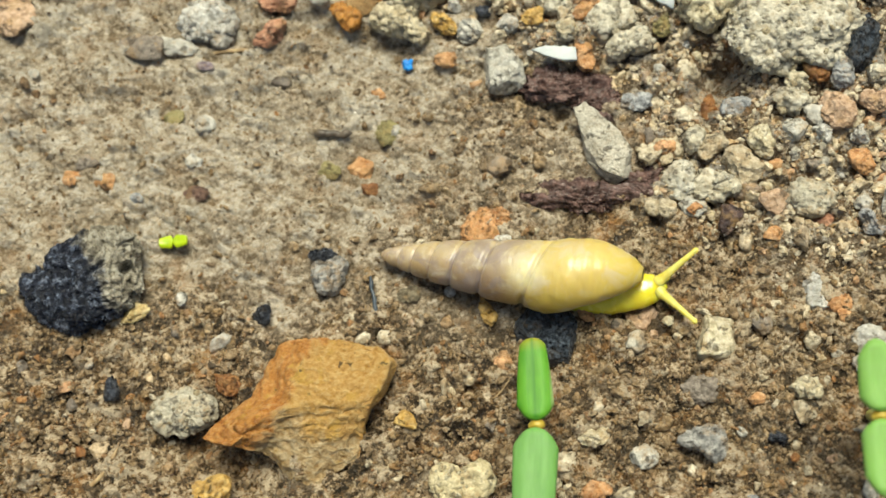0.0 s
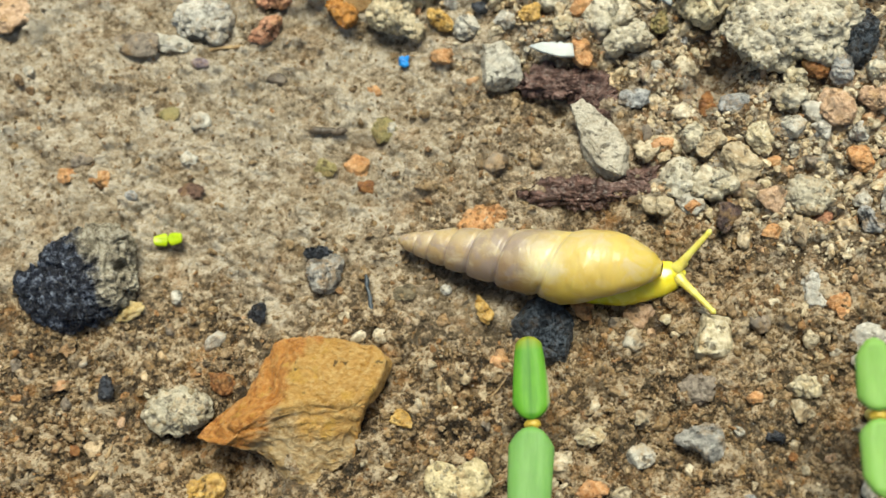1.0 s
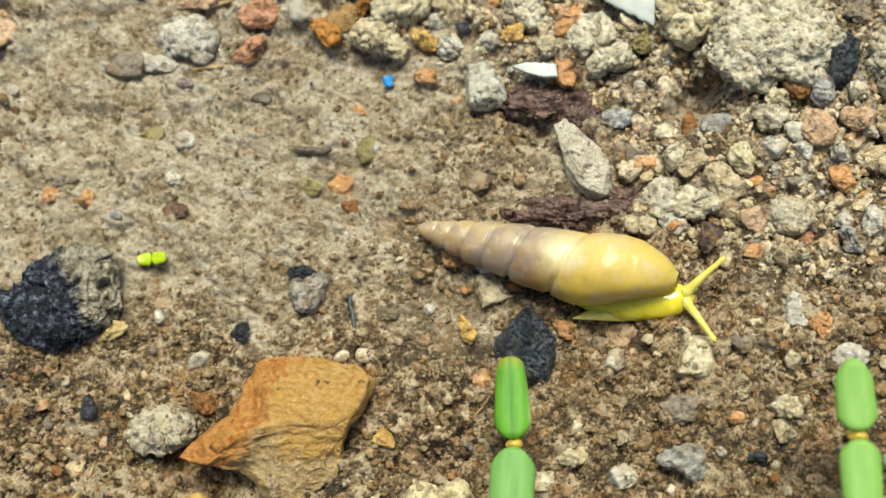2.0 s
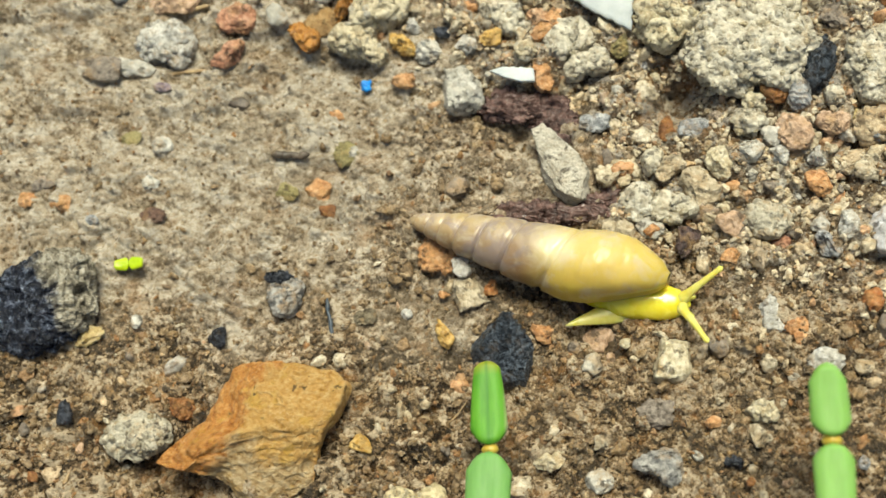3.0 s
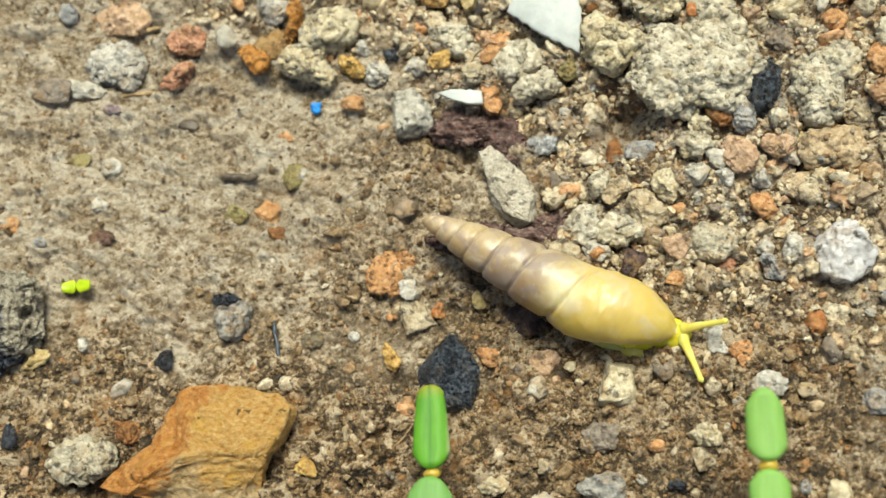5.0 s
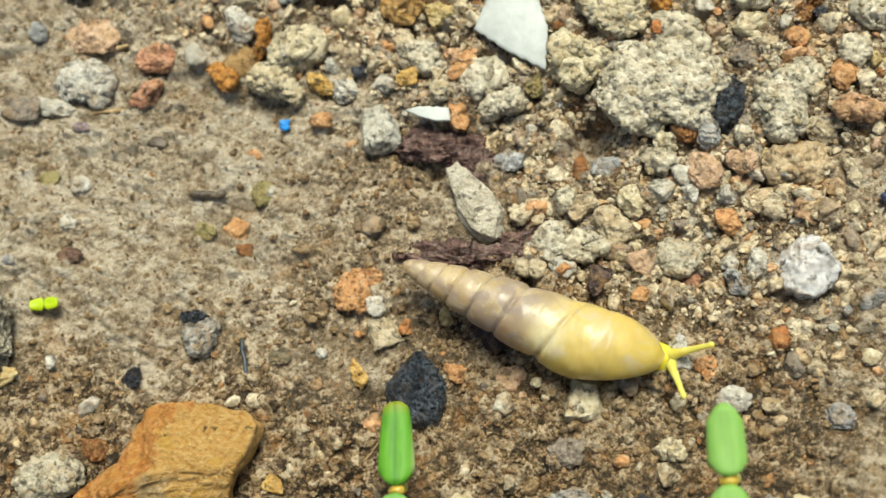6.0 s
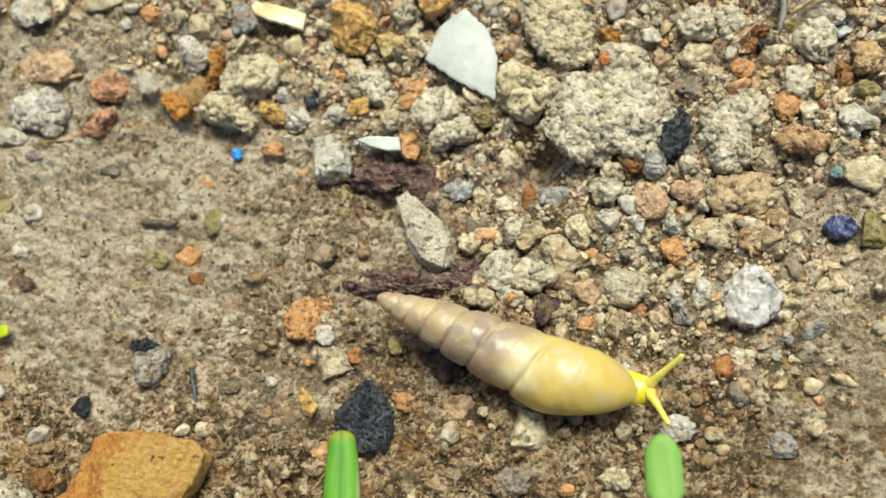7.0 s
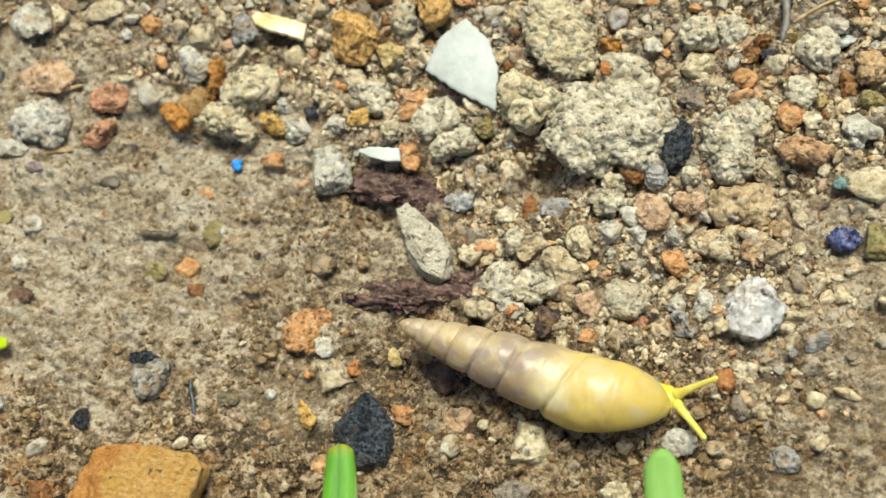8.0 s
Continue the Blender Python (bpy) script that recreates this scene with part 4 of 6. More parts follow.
stone("pebble", -10.88, 3.71, (1.79, 2.01, 0.89), 40, ORANGE, "small orange-tan pebble in the silt", 216, level=4, sink=0.55, rough=0.17, cuts=9)
stone("pebble", -10.33, 2.39, (1.26, 0.96, 0.48), -20, RUST, "small rust-brown crumb in the silt", 217, level=4, sink=0.55, rough=0.17, cuts=9)
stone("pebble", -9.06, 6.03, (1.87, 1.87, 0.47), 0, OLIVE, "flat olive-yellow stained crumb", 218, level=4, sink=0.4, rough=0.17, cuts=9)
stone("pebble", -9.73, 8.72, (1.06, 0.83, 0.41), 0, ORANGE, "tiny orange pebble in the silt", 219, level=4, sink=0.55, rough=0.17, cuts=9)
stone("pebble", -23.43, 7.46, (1.52, 1.29, 0.52), 50, OLIVE, "small yellow-stained crumb in the silt", 220, level=4, sink=0.55, rough=0.17, cuts=9)
stone("pebble", -29.88, 3.23, (1.35, 1.12, 0.56), 0, ORANGE, "small orange crumb in the silt", 221, level=4, sink=0.55, rough=0.17, cuts=9)
stone("pebble", -27.47, 2.84, (1.57, 1.35, 0.61), 30, ORANGE, "small orange-brown crumb in the silt", 222, level=4, sink=0.55, rough=0.17, cuts=9)
stone("pebble", -21.88, 2.06, (2.24, 1.34, 0.54), 20, BARKY, "small dark reddish crumb in the silt", 223, level=4, sink=0.55, rough=0.17, cuts=9)
stone("pebble", -25.83, 12.37, (3.45, 1.92, 0.77), -8, GREYBROWN, "grey-brown flat stone in the silt", 224, cuts=5, rough=0.1)
stone("pebble", -23.57, 12.38, (3.64, 1.38, 0.69), -12, PALE, "long pale grey stone lying in the silt", 225, cuts=6, rough=0.17)
lump("pebble", -21.26, 14.04, [1.76, 1.67, 1.54, 1.49, 1.62, 2.1, 1.48, 1.4, 1.84, 1.61], 1.7, QUARTZ, "white-grey rough stone on the silt", 226, "grit", grain=0.8, crumbs=20, sink=0.3, category="stone")
stone("pebble", -28.88, 4.34, (1.73, 0.98, 0.39), 10, GREYBROWN, "small grey-brown stone in the silt", 227, level=4, sink=0.55, rough=0.17, cuts=9)
lump("pebble", -7.60, -4.86, [0.75, 0.86, 0.53, 0.49, 0.72, 0.8, 0.77, 0.48, 0.49, 0.81], 0.6, OLIVE_DARK, "flat triangular brown-grey chip on the soil", 228, sink=0.15, category="stone")
stone("pebble", -8.69, 6.21, (0.97, 0.97, 0.49), 0, PALE, "tiny pale pebble in the silt", 229, level=4, sink=0.55, rough=0.17, cuts=9)

# red and brown stones at the edge of the silt
lump("pebble", -16.33, 15.42, [1.31, 1.3, 1.02, 1.07, 1.26, 1.42, 1.26, 0.99, 1.21, 1.18], 1.3, RED, "salmon-red broken brick stone", 230, sink=0.1, category="stone")
lump("pebble", -16.87, 12.93, [0.96, 1.17, 1.15, 0.84, 0.66, 0.81, 1.35, 1.01, 0.82, 0.92], 1.3, RED, "smaller salmon-red broken brick stone", 231, sink=0.1, category="stone")
lump("pebble", -21.00, 17.41, [2.11, 1.54, 1.31, 1.43, 1.84, 2.23, 1.64, 1.29, 1.36, 1.82], 0.9, PINK, "flat pinkish slab half covered in silt", 232, category="stone")
stone("pebble", -34.37, 14.36, (3.45, 3.45, 1.38), 20, PINK, "pinkish-brown stone at the edge of the silt", 233, cuts=7, rough=0.17)
lump("rock", -11.95, 14.25, [1.16, 0.69, 0.64, 1.23, 1.28, 0.72, 0.68, 0.9, 1.49, 1.31], 1.6, AMBER, "orange-brown wet stone beside the crumbly clod", 234, sink=0.1, category="rock")
lump("pebble", -9.26, 16.55, [0.66, 0.8, 1.42, 1.1, 0.47, 0.4, 0.51, 1.64, 0.96, 0.65], 1.4, AMBER, "curved orange-brown wet stone rim", 235, sink=0.1, category="stone")
lump("pebble", -10.65, 17.80, [0.95, 0.94, 1.26, 1.41, 1.24, 0.87, 0.95, 1.42, 1.27, 1.19], 1.5, QUARTZ, "white-grey stone lying in the orange-brown hollow", 236, category="stone")
stone("pebble", -11.08, 15.06, (3.46, 1.92, 0.58), 30, OCHRE_PLAIN, "tan stone floor of the orange-brown hollow", 237, cuts=5, rough=0.17)
lump("clod", -6.90, 15.79, [1.99, 1.79, 1.42, 1.44, 1.62, 1.79, 2.09, 1.51, 1.25, 1.4], 2.3, CLOD, "pale grey crumbly clod of cemented grit", 238, "grit", grain=0.55, crumbs=39, category="clod")
lump("clod", -8.33, 13.59, [1.39, 1.37, 1.18, 1.47, 1.99, 1.91, 0.97, 0.81, 1.04, 2.25], 2.0, CLOD, "pale grey crumbly clod with a dark hollow below", 239, "grit", level=6, grain=0.55, crumbs=45, category="clod")
lump("pebble", -5.30, 13.29, [0.76, 0.54, 0.59, 0.76, 1.05, 0.77, 0.56, 0.59, 0.76, 1.01], 1.4, YELLOW_ORANGE, "golden orange angular pebble in the clod", 240, category="stone")
stone("pebble", -5.18, 10.83, (1.74, 1.28, 0.77), -20, ORANGE, "small orange pebble below the clod", 241, level=4, rough=0.17, cuts=9)
lump("pebble", -3.59, 12.73, [0.91, 0.95, 0.97, 0.76, 0.84, 0.87, 0.99, 0.9, 0.77, 0.79], 1.2, PALE, "pale grey stone among the grit", 242, category="stone")
lump("pebble", -1.11, 13.03, [0.75, 0.79, 0.71, 0.7, 0.71, 0.8, 0.83, 0.7, 0.68, 0.74], 1.2, QUARTZ, "pale rounded quartz stone", 243, category="stone")
hewn("stone", -1.46, 10.25, (2.7, 3.5, 1.9), 12, BLOCK_FACES, FLUTED, "whitish grey fluted block of stone", 12, category="stone", level=5)
stone("pebble", -2.63, 13.99, (1.37, 0.84, 0.50), -10, BLACK, "small dark grey chip among the grit", 244, level=4, rough=0.17, cuts=9)
lump("clod", 5.52, 13.00, [1.56, 1.61, 1.27, 1.23, 1.13, 1.46, 1.62, 1.19, 1.04, 1.25], 1.7, CLOD, "pale crumbly clod of grit beside the white shard", 245, "grit", grain=0.55, crumbs=23, category="clod")
lump("clod", 6.65, 11.17, [1.6, 1.43, 0.87, 0.77, 0.88, 1.42, 1.48, 0.69, 0.62, 0.96], 1.5, CLOD, "pale crumbly lump of grit", 246, "grit", grain=0.55, crumbs=23, category="clod")
lump("clod", 1.38, 14.76, [1.24, 1.01, 1.0, 1.07, 1.77, 1.55, 0.6, 0.65, 1.14, 1.74], 1.3, CLOD, "beige crumbly lump of grit", 247, "grit", grain=0.55, crumbs=28, category="clod")
lump("pebble", 3.90, 10.58, [0.46, 0.59, 1.09, 1.19, 0.78, 0.63, 0.78, 0.96, 1.13, 0.78], 1.1, ORANGE, "orange-brown pebble beside the white chip", 248, category="stone")
stone("pebble", 4.16, 13.86, (2.63, 1.50, 0.75), 40, ORANGE, "orange-tan stained stone in damp soil", 249, level=4, rough=0.17, cuts=9)

# the top of the gravel
lump("rock", 0.32, 18.72, [1.69, 1.65, 1.93, 2.14, 1.67, 1.65, 1.74, 1.84, 2.09, 1.74], 2.2, OCHRE_WET, "brown-orange rounded wet pebble", 250, sink=0.1, category="rock")
lump("pebble", 2.77, 17.52, [1.08, 0.92, 0.69, 0.78, 1.02, 0.8, 0.92, 1.13, 0.57, 0.56], 1.2, YELLOW, "pale yellow-white angular pebble", 251, sink=0.1, category="stone")
lump("pebble", 5.70, 20.65, [1.15, 1.39, 1.44, 1.49, 1.6, 1.11, 1.17, 1.73, 1.44, 1.45], 1.8, OCHRE_WET, "brown-orange stone at the edge of the gravel", 252, sink=0.1, category="stone")
stone("pebble", 1.18, 21.80, (3.85, 1.15, 0.81), 0, RUST, "rust-red stone beyond the brown pebble", 253, cuts=5, rough=0.17)
stone("pebble", -13.70, 20.52, (1.79, 1.40, 0.84), -10, ORANGE, "small orange-brown pebble in damp soil", 254, level=4, rough=0.17, cuts=9)
stone("pebble", -15.40, 20.00, (0.86, 0.93, 0.60), 0, QUARTZ, "tiny white pebble in damp soil", 255, level=4, rough=0.17, cuts=9)
stone("pebble", -17.05, 21.70, (3.52, 1.56, 0.78), 10, BEIGE, "beige rounded stone in damp soil", 256, cuts=5, rough=0.17)
stone("pebble", -21.97, 20.98, (2.74, 2.74, 1.37), 0, PALE, "pale rounded stone beyond the silt", 257, cuts=5, rough=0.17)
stone("pebble", -10.13, 19.55, (1.94, 1.94, 1.16), 0, BEIGE, "small beige pebble in damp soil", 258, level=4, rough=0.17, cuts=9)
stone("pebble", -7.20, 20.03, (1.94, 2.33, 1.16), 0, BLUISH, "small dark grey pebble beside the cream chip", 259, level=4, rough=0.17, cuts=9)
lump("clod", 13.96, 17.79, [2.26, 2.58, 2.8, 2.95, 3.02, 2.13, 2.28, 2.78, 2.97, 2.71], 2.0, CLOD, "grey crumbly clod of fine grit", 260, "grit", grain=0.55, crumbs=82, level=7, category="clod")
stone("pebble", 12.79, 19.75, (3.18, 2.06, 1.03), 15, QUARTZ, "pale blue-white flat stone", 261, cuts=6, rough=0.17)
lump("clod", 16.34, 11.07, [3.76, 3.74, 3.41, 3.13, 3.01, 3.04, 3.22, 4.17, 3.47, 3.51, 3.01, 2.54, 3.32, 3.75], 3.4, CLOD, "large pale grey clod of cemented grit", 262, "grit", grain=0.62, crumbs=156, level=7, category="clod")
lump("clod", 11.41, 13.79, [2.2, 0.75, 1.4, 2.11, 1.85, 1.83, 1.72, 1.64, 1.73, 1.94], 2.0, CLOD_YELLOW, "pale crumbly lump beside the white shard", 263, "grit", grain=0.8, crumbs=43, category="clod")
lump("clod", 18.05, 14.86, [1.05, 1.23, 1.47, 1.7, 1.92, 1.61, 1.2, 1.19, 1.71, 2.2], 2.0, CLOD, "pale crumbly lump of grit on the big clod", 264, "grit", grain=0.55, crumbs=43, category="clod")
stone("pebble", 15.16, 12.78, (1.53, 0.95, 0.66), 15, BLUISH, "small slate-blue chip on the clod", 265, level=4, sink=-0.6, rough=0.17, cuts=9)
stone("pebble", 16.83, 15.29, (0.95, 1.10, 0.76), 0, ORANGE_HOT, "tiny bright orange pebble on the clod", 266, level=4, sink=-0.5, cuts=3, rough=0.17)
lump("pebble", 20.63, 9.87, [0.93, 1.1, 1.77, 1.68, 1.02, 0.87, 0.99, 1.75, 1.38, 1.07], 1.7, SLATE, "rough black stone beside the pale clod", 267, "grit", grain=0.5, crumbs=20, category="stone")
lump("pebble", 19.49, 7.82, [0.65, 0.74, 1.03, 0.95, 0.61, 0.59, 0.91, 0.93, 0.83, 0.73], 1.4, BLUISH, "bluish grey stone under the clod", 268, category="stone")
lump("clod", 24.03, 9.99, [1.39, 2.05, 2.35, 2.31, 1.78, 1.48, 1.81, 2.47, 2.33, 1.38], 2.0, CLOD, "pale crumbly lump of cemented grit", 269, "grit", grain=0.55, crumbs=54, level=7, category="clod")
lump("pebble", 21.54, 7.75, [0.52, 0.48, 0.69, 0.62, 0.64, 0.47, 0.54, 0.62, 0.64, 0.59], 1.2, CLOD, "pale grey stone below the black one", 270, "grit", grain=0.45, crumbs=8, category="stone")
clod("clod", 25.13, 11.29, (2.46, 2.11, 1.06), 0, CLOD, "pale crumbly lump at the gravel edge", 271, crumbs=35, crumb=0.45)
stone("pebble", 18.01, 8.29, (1.57, 1.85, 1.10), 70, RUST, "small rust-red pebble in damp soil", 272, cuts=6, level=4, rough=0.17)
lump("pebble", 19.10, 5.68, [1.1, 1.03, 1.2, 1.2, 1.22, 1.03, 1.03, 1.13, 1.21, 1.13], 1.4, PINK, "salmon-pink angular pebble in damp soil", 273, category="stone")
lump("pebble", 21.32, 6.14, [0.97, 0.91, 0.82, 0.81, 0.91, 0.97, 0.89, 0.78, 0.89, 0.91], 1.2, PINK, "pale pink angular pebble", 274, category="stone")
lump("pebble", 16.39, 6.50, [1.2, 0.93, 0.72, 0.84, 0.96, 1.1, 0.94, 0.74, 0.83, 0.94], 1.2, CLOD, "pale beige lump below the clod", 275, "grit", grain=0.45, crumbs=12, category="stone")
lump("pebble", 16.81, 7.67, [0.65, 0.67, 0.64, 0.64, 0.74, 0.63, 0.71, 0.61, 0.64, 0.68], 1.3, CLOD, "whitish lump below the clod", 276, "grit", grain=0.45, crumbs=8, category="stone")
lump("pebble", 20.25, 4.00, [0.67, 0.57, 0.76, 0.58, 0.64, 0.59, 0.61, 0.61, 0.71, 0.59], 1.1, QUARTZ, "pale rounded quartz pebble", 277, category="stone")
lump("pebble", 20.30, 2.42, [0.69, 0.66, 0.87, 0.8, 0.98, 0.73, 0.68, 0.69, 0.9, 0.88], 1.0, ORANGE, "orange-tan wet pebble in damp soil", 278, category="stone")
stone("pebble", 22.19, 5.36, (1.18, 1.18, 0.83), 0, QUARTZ, "small white pebble in damp soil", 279, level=4, rough=0.17, cuts=9)
lump("clod", 24.36, 5.81, [1.85, 1.54, 1.11, 1.16, 1.85, 1.75, 1.77, 1.18, 1.18, 1.71], 1.5, GRIT_PINK, "speckled beige and pink grit lump", 280, "grit", grain=0.55, crumbs=30, category="clod")
lump("pebble", 22.03, 12.81, [0.88, 0.74, 0.7, 1.04, 0.92, 1.0, 0.7, 0.76, 0.84, 1.16], 0.8, GREYBROWN, "flat brown-beige disc-shaped pebble", 281, category="stone")
lump("pebble", 22.60, 16.94, [0.98, 0.96, 1.11, 0.99, 0.99, 1.08, 1.02, 0.91, 1.0, 1.14], 1.8, CLOD, "pale rough stone among the gravel", 282, "grit", grain=0.45, crumbs=11, category="stone")
lump("pebble", 22.39, 15.09, [1.2, 1.04, 0.97, 1.05, 1.16, 1.15, 1.04, 1.0, 1.08, 1.17], 1.8, YELLOW_PALE, "pale yellowish rounded stone", 283, category="stone")
lump("pebble", 25.67, 15.21, [0.84, 0.82, 0.68, 0.73, 0.69, 0.77, 0.85, 0.72, 0.6, 0.67], 1.3, RUST, "rust-red wet stone in damp soil", 284, category="stone")
lump("pebble", 26.45, 16.26, [0.56, 0.43, 0.46, 0.56, 0.55, 0.5, 0.46, 0.46, 0.54, 0.55], 1.0, RUST, "small rust-brown wet stone", 285, category="stone")
stone("pebble", 25.14, 13.72, (1.63, 1.42, 0.99), 0, ORANGE, "small orange rounded pebble", 286, level=4, cuts=3, rough=0.17)
stone("pebble", 26.62, 15.16, (0.99, 0.85, 0.68), 0, BLACK, "tiny blue-black stone in damp soil", 287, level=4, rough=0.17, cuts=9)
stone("pebble", 28.05, 16.31, (1.20, 0.85, 0.68), 0, YELLOW, "tiny yellow pebble in damp soil", 288, level=4, rough=0.17, cuts=9)
stone("pebble", 31.49, 15.83, (1.39, 0.77, 0.46), 20, WHITE, "small bright white chip", 289, level=4, cuts=8, rough=0.17)
lump("clod", 29.66, 15.26, [1.04, 1.11, 1.23, 1.16, 1.19, 1.24, 1.01, 1.25, 1.29, 1.12], 1.7, CLOD, "pale crumbly lump at the far edge", 290, "grit", grain=0.45, crumbs=14, category="clod")
lump("pebble", 28.31, 12.53, [0.82, 0.97, 0.84, 1.03, 0.98, 0.83, 0.87, 0.86, 1.01, 0.93], 1.3, CLOD, "pale grey rough stone", 291, "grit", grain=0.45, crumbs=9, category="stone")
lump("pebble", 31.22, 12.87, [0.45, 0.51, 1.1, 0.89, 0.41, 0.35, 0.47, 1.43, 0.91, 0.49], 1.0, RUST, "rust-brown upright flake of stone", 292, category="stone")
lump("pebble", 28.30, 8.52, [1.59, 0.6, 0.53, 0.72, 1.24, 1.48, 0.89, 0.68, 0.76, 1.09], 1.2, PINK_ORANGE, "orange-pink crumbling stone in damp soil", 293, "grit", grain=0.55, crumbs=22, category="stone")
stone("pebble", 27.77, 10.97, (2.09, 2.09, 1.04), 0, ORANGE, "orange-beige stone in damp soil", 294, cuts=6, rough=0.17)
stone("pebble", 26.09, 10.47, (1.12, 1.12, 0.78), 0, YELLOW_PALE, "tiny cream quartz grain", 295, level=4, rough=0.17, cuts=9)
stone("pebble", 31.53, 9.77, (2.39, 1.71, 1.02), 0, PALE, "pale stone among gravel", 296, rough=0.14, cuts=9)
stone("pebble", 30.13, 6.57, (1.02, 0.95, 0.66), 0, CYAN, "tiny turquoise grain in damp soil", 297, level=4, rough=0.17, cuts=9)
stone("pebble", 31.62, 6.16, (2.69, 2.35, 1.18), 0, YELLOW_PALE, "pale yellowish rough stone", 298, rough=0.14, cuts=9)
lump("pebble", 27.59, 5.00, [0.4, 0.4, 0.63, 1.17, 0.51, 0.35, 0.38, 0.7, 1.06, 0.66], 0.7, BEIGE, "long brownish sliver of stone", 299, category="stone")
lump("pebble", 30.04, 3.21, [1.04, 0.94, 0.68, 0.73, 0.82, 0.92, 0.87, 0.74, 0.79, 0.74], 1.1, BLUE, "deep blue glinting pebble", 300, "craggy", category="stone")
stone("pebble", 31.75, 2.85, (1.52, 2.32, 0.91), 0, OLIVE, "olive-grey pebble in damp soil", 301, cuts=6, rough=0.17)

lump("clod", 24.56, 17.23, [0.76, 0.85, 0.89, 0.94, 1.04, 0.71, 0.74, 1.01, 0.98, 0.82], 1.4, CLOD, "pale crumbly lump beside the black grain", 600, "grit", grain=0.45, crumbs=9, category="clod")
lump("stone", 30.66, 16.70, [0.8, 0.55, 0.49, 0.66, 0.9, 0.73, 0.54, 0.62, 0.63, 0.92], 0.9, QUARTZ, "flat greenish-white stone in the gravel", 601, category="stone")
lump("stone", 26.17, 7.82, [0.9, 0.95, 0.9, 1.09, 1.01, 0.96, 0.9, 0.94, 1.0, 1.15], 1.2, BEIGE, "tan rounded stone below the pale clod", 602, category="stone")
lump("pebble", 29.47, 11.86, [0.31, 0.35, 0.57, 0.51, 0.42, 0.3, 0.33, 0.64, 0.5, 0.43], 0.9, YELLOW, "amber-yellow chip against a pale lump", 603, category="stone")
lump("pebble", 31.15, 9.10, [0.6, 0.6, 0.8, 0.64, 0.74, 0.52, 0.57, 0.74, 0.79, 0.55], 1.1, QUARTZ, "pale bluish stone in the gravel", 604, category="stone")
lump("clod", 32.52, 13.69, [0.74, 0.76, 1.18, 1.06, 0.88, 0.71, 0.88, 0.99, 1.09, 0.95], 1.3, GRIT_PINK, "tan gritty lump at the gravel edge", 605, "grit", grain=0.45, crumbs=12, category="clod")
lump("stone", 32.33, 11.50, [0.76, 0.78, 0.64, 0.79, 0.73, 0.85, 0.7, 0.7, 0.63, 0.87], 1.0, OLIVE, "olive-brown stone in the gravel", 606, category="stone")
lump("clod", 3.69, 20.09, [0.73, 0.82, 1.04, 1.0, 0.97, 0.84, 0.77, 1.04, 1.04, 1.0], 1.3, GRIT_GREY, "grey gritty lump between orange stones", 607, "grit", grain=0.45, crumbs=9, category="clod")
lump("pebble", 17.14, 16.99, [0.6, 0.51, 0.41, 0.51, 0.5, 0.69, 0.51, 0.46, 0.42, 0.59], 1.6, AMBER, "small amber chip stuck on the clod", 608, category="stone")
lump("pebble", 24.47, 7.19, [0.6, 0.49, 0.4, 0.47, 0.55, 0.57, 0.51, 0.44, 0.42, 0.62], 0.8, AMBER, "amber flake under the pale clod", 609, category="stone")
lump("pebble", 22.81, 6.35, [0.4, 0.56, 0.7, 0.68, 0.45, 0.46, 0.52, 0.78, 0.65, 0.44], 1.2, YELLOW, "golden rounded pebble beside speckled grit", 610, category="stone")
lump("pebble", -4.65, 14.57, [0.52, 0.53, 0.52, 0.58, 0.55, 0.52, 0.53, 0.53, 0.56, 0.59], 1.1, QUARTZ, "pale rounded pebble beside the clod", 611, category="stone")
lump("pebble", -5.86, 17.99, [0.55, 0.79, 0.41, 0.31, 0.31, 0.49, 0.7, 0.4, 0.28, 0.3], 0.7, BEIGE, "beige sliver of stone under the cream chip", 612, category="stone")
lump("pebble", 0.61, 13.17, [0.64, 0.83, 0.66, 0.62, 0.56, 0.79, 0.73, 0.65, 0.59, 0.66], 1.0, YELLOW_ORANGE, "golden-tan pebble among crumbs", 613, category="stone")
lump("clod", 2.75, 12.16, [0.56, 0.54, 0.8, 0.59, 0.62, 0.55, 0.59, 0.69, 0.59, 0.6], 1.0, CLOD, "small pale crumbly lump", 614, "grit", grain=0.45, crumbs=8, category="clod")
lump("pebble", 8.90, 12.36, [0.6, 0.61, 0.95, 0.76, 0.76, 0.63, 0.72, 0.75, 0.78, 0.86], 0.9, OLIVE, "olive-tan pebble under the white shard", 615, category="stone")
lump("pebble", 3.71, 14.47, [0.96, 0.78, 0.8, 0.72, 1.0, 0.8, 0.89, 0.74, 0.7, 0.86], 0.9, PINK_ORANGE, "orange-pink stone beside the white shard", 616, category="stone")
lump("pebble", 16.36, 4.90, [0.57, 0.52, 0.43, 0.39, 0.53, 0.54, 0.46, 0.52, 0.41, 0.5], 0.9, PALE, "small whitish stone in the gravel", 617, category="stone")
lump("pebble", 18.11, 4.39, [0.6, 0.52, 0.68, 0.62, 0.69, 0.5, 0.57, 0.61, 0.77, 0.57], 1.0, QUARTZ, "small bluish-white quartz pebble", 618, category="stone")
lump("pebble", 16.43, 3.24, [0.31, 0.36, 0.45, 0.45, 0.4, 0.29, 0.31, 0.52, 0.52, 0.32], 0.8, PALE_WARM, "tiny white chip of stone", 619, category="stone")
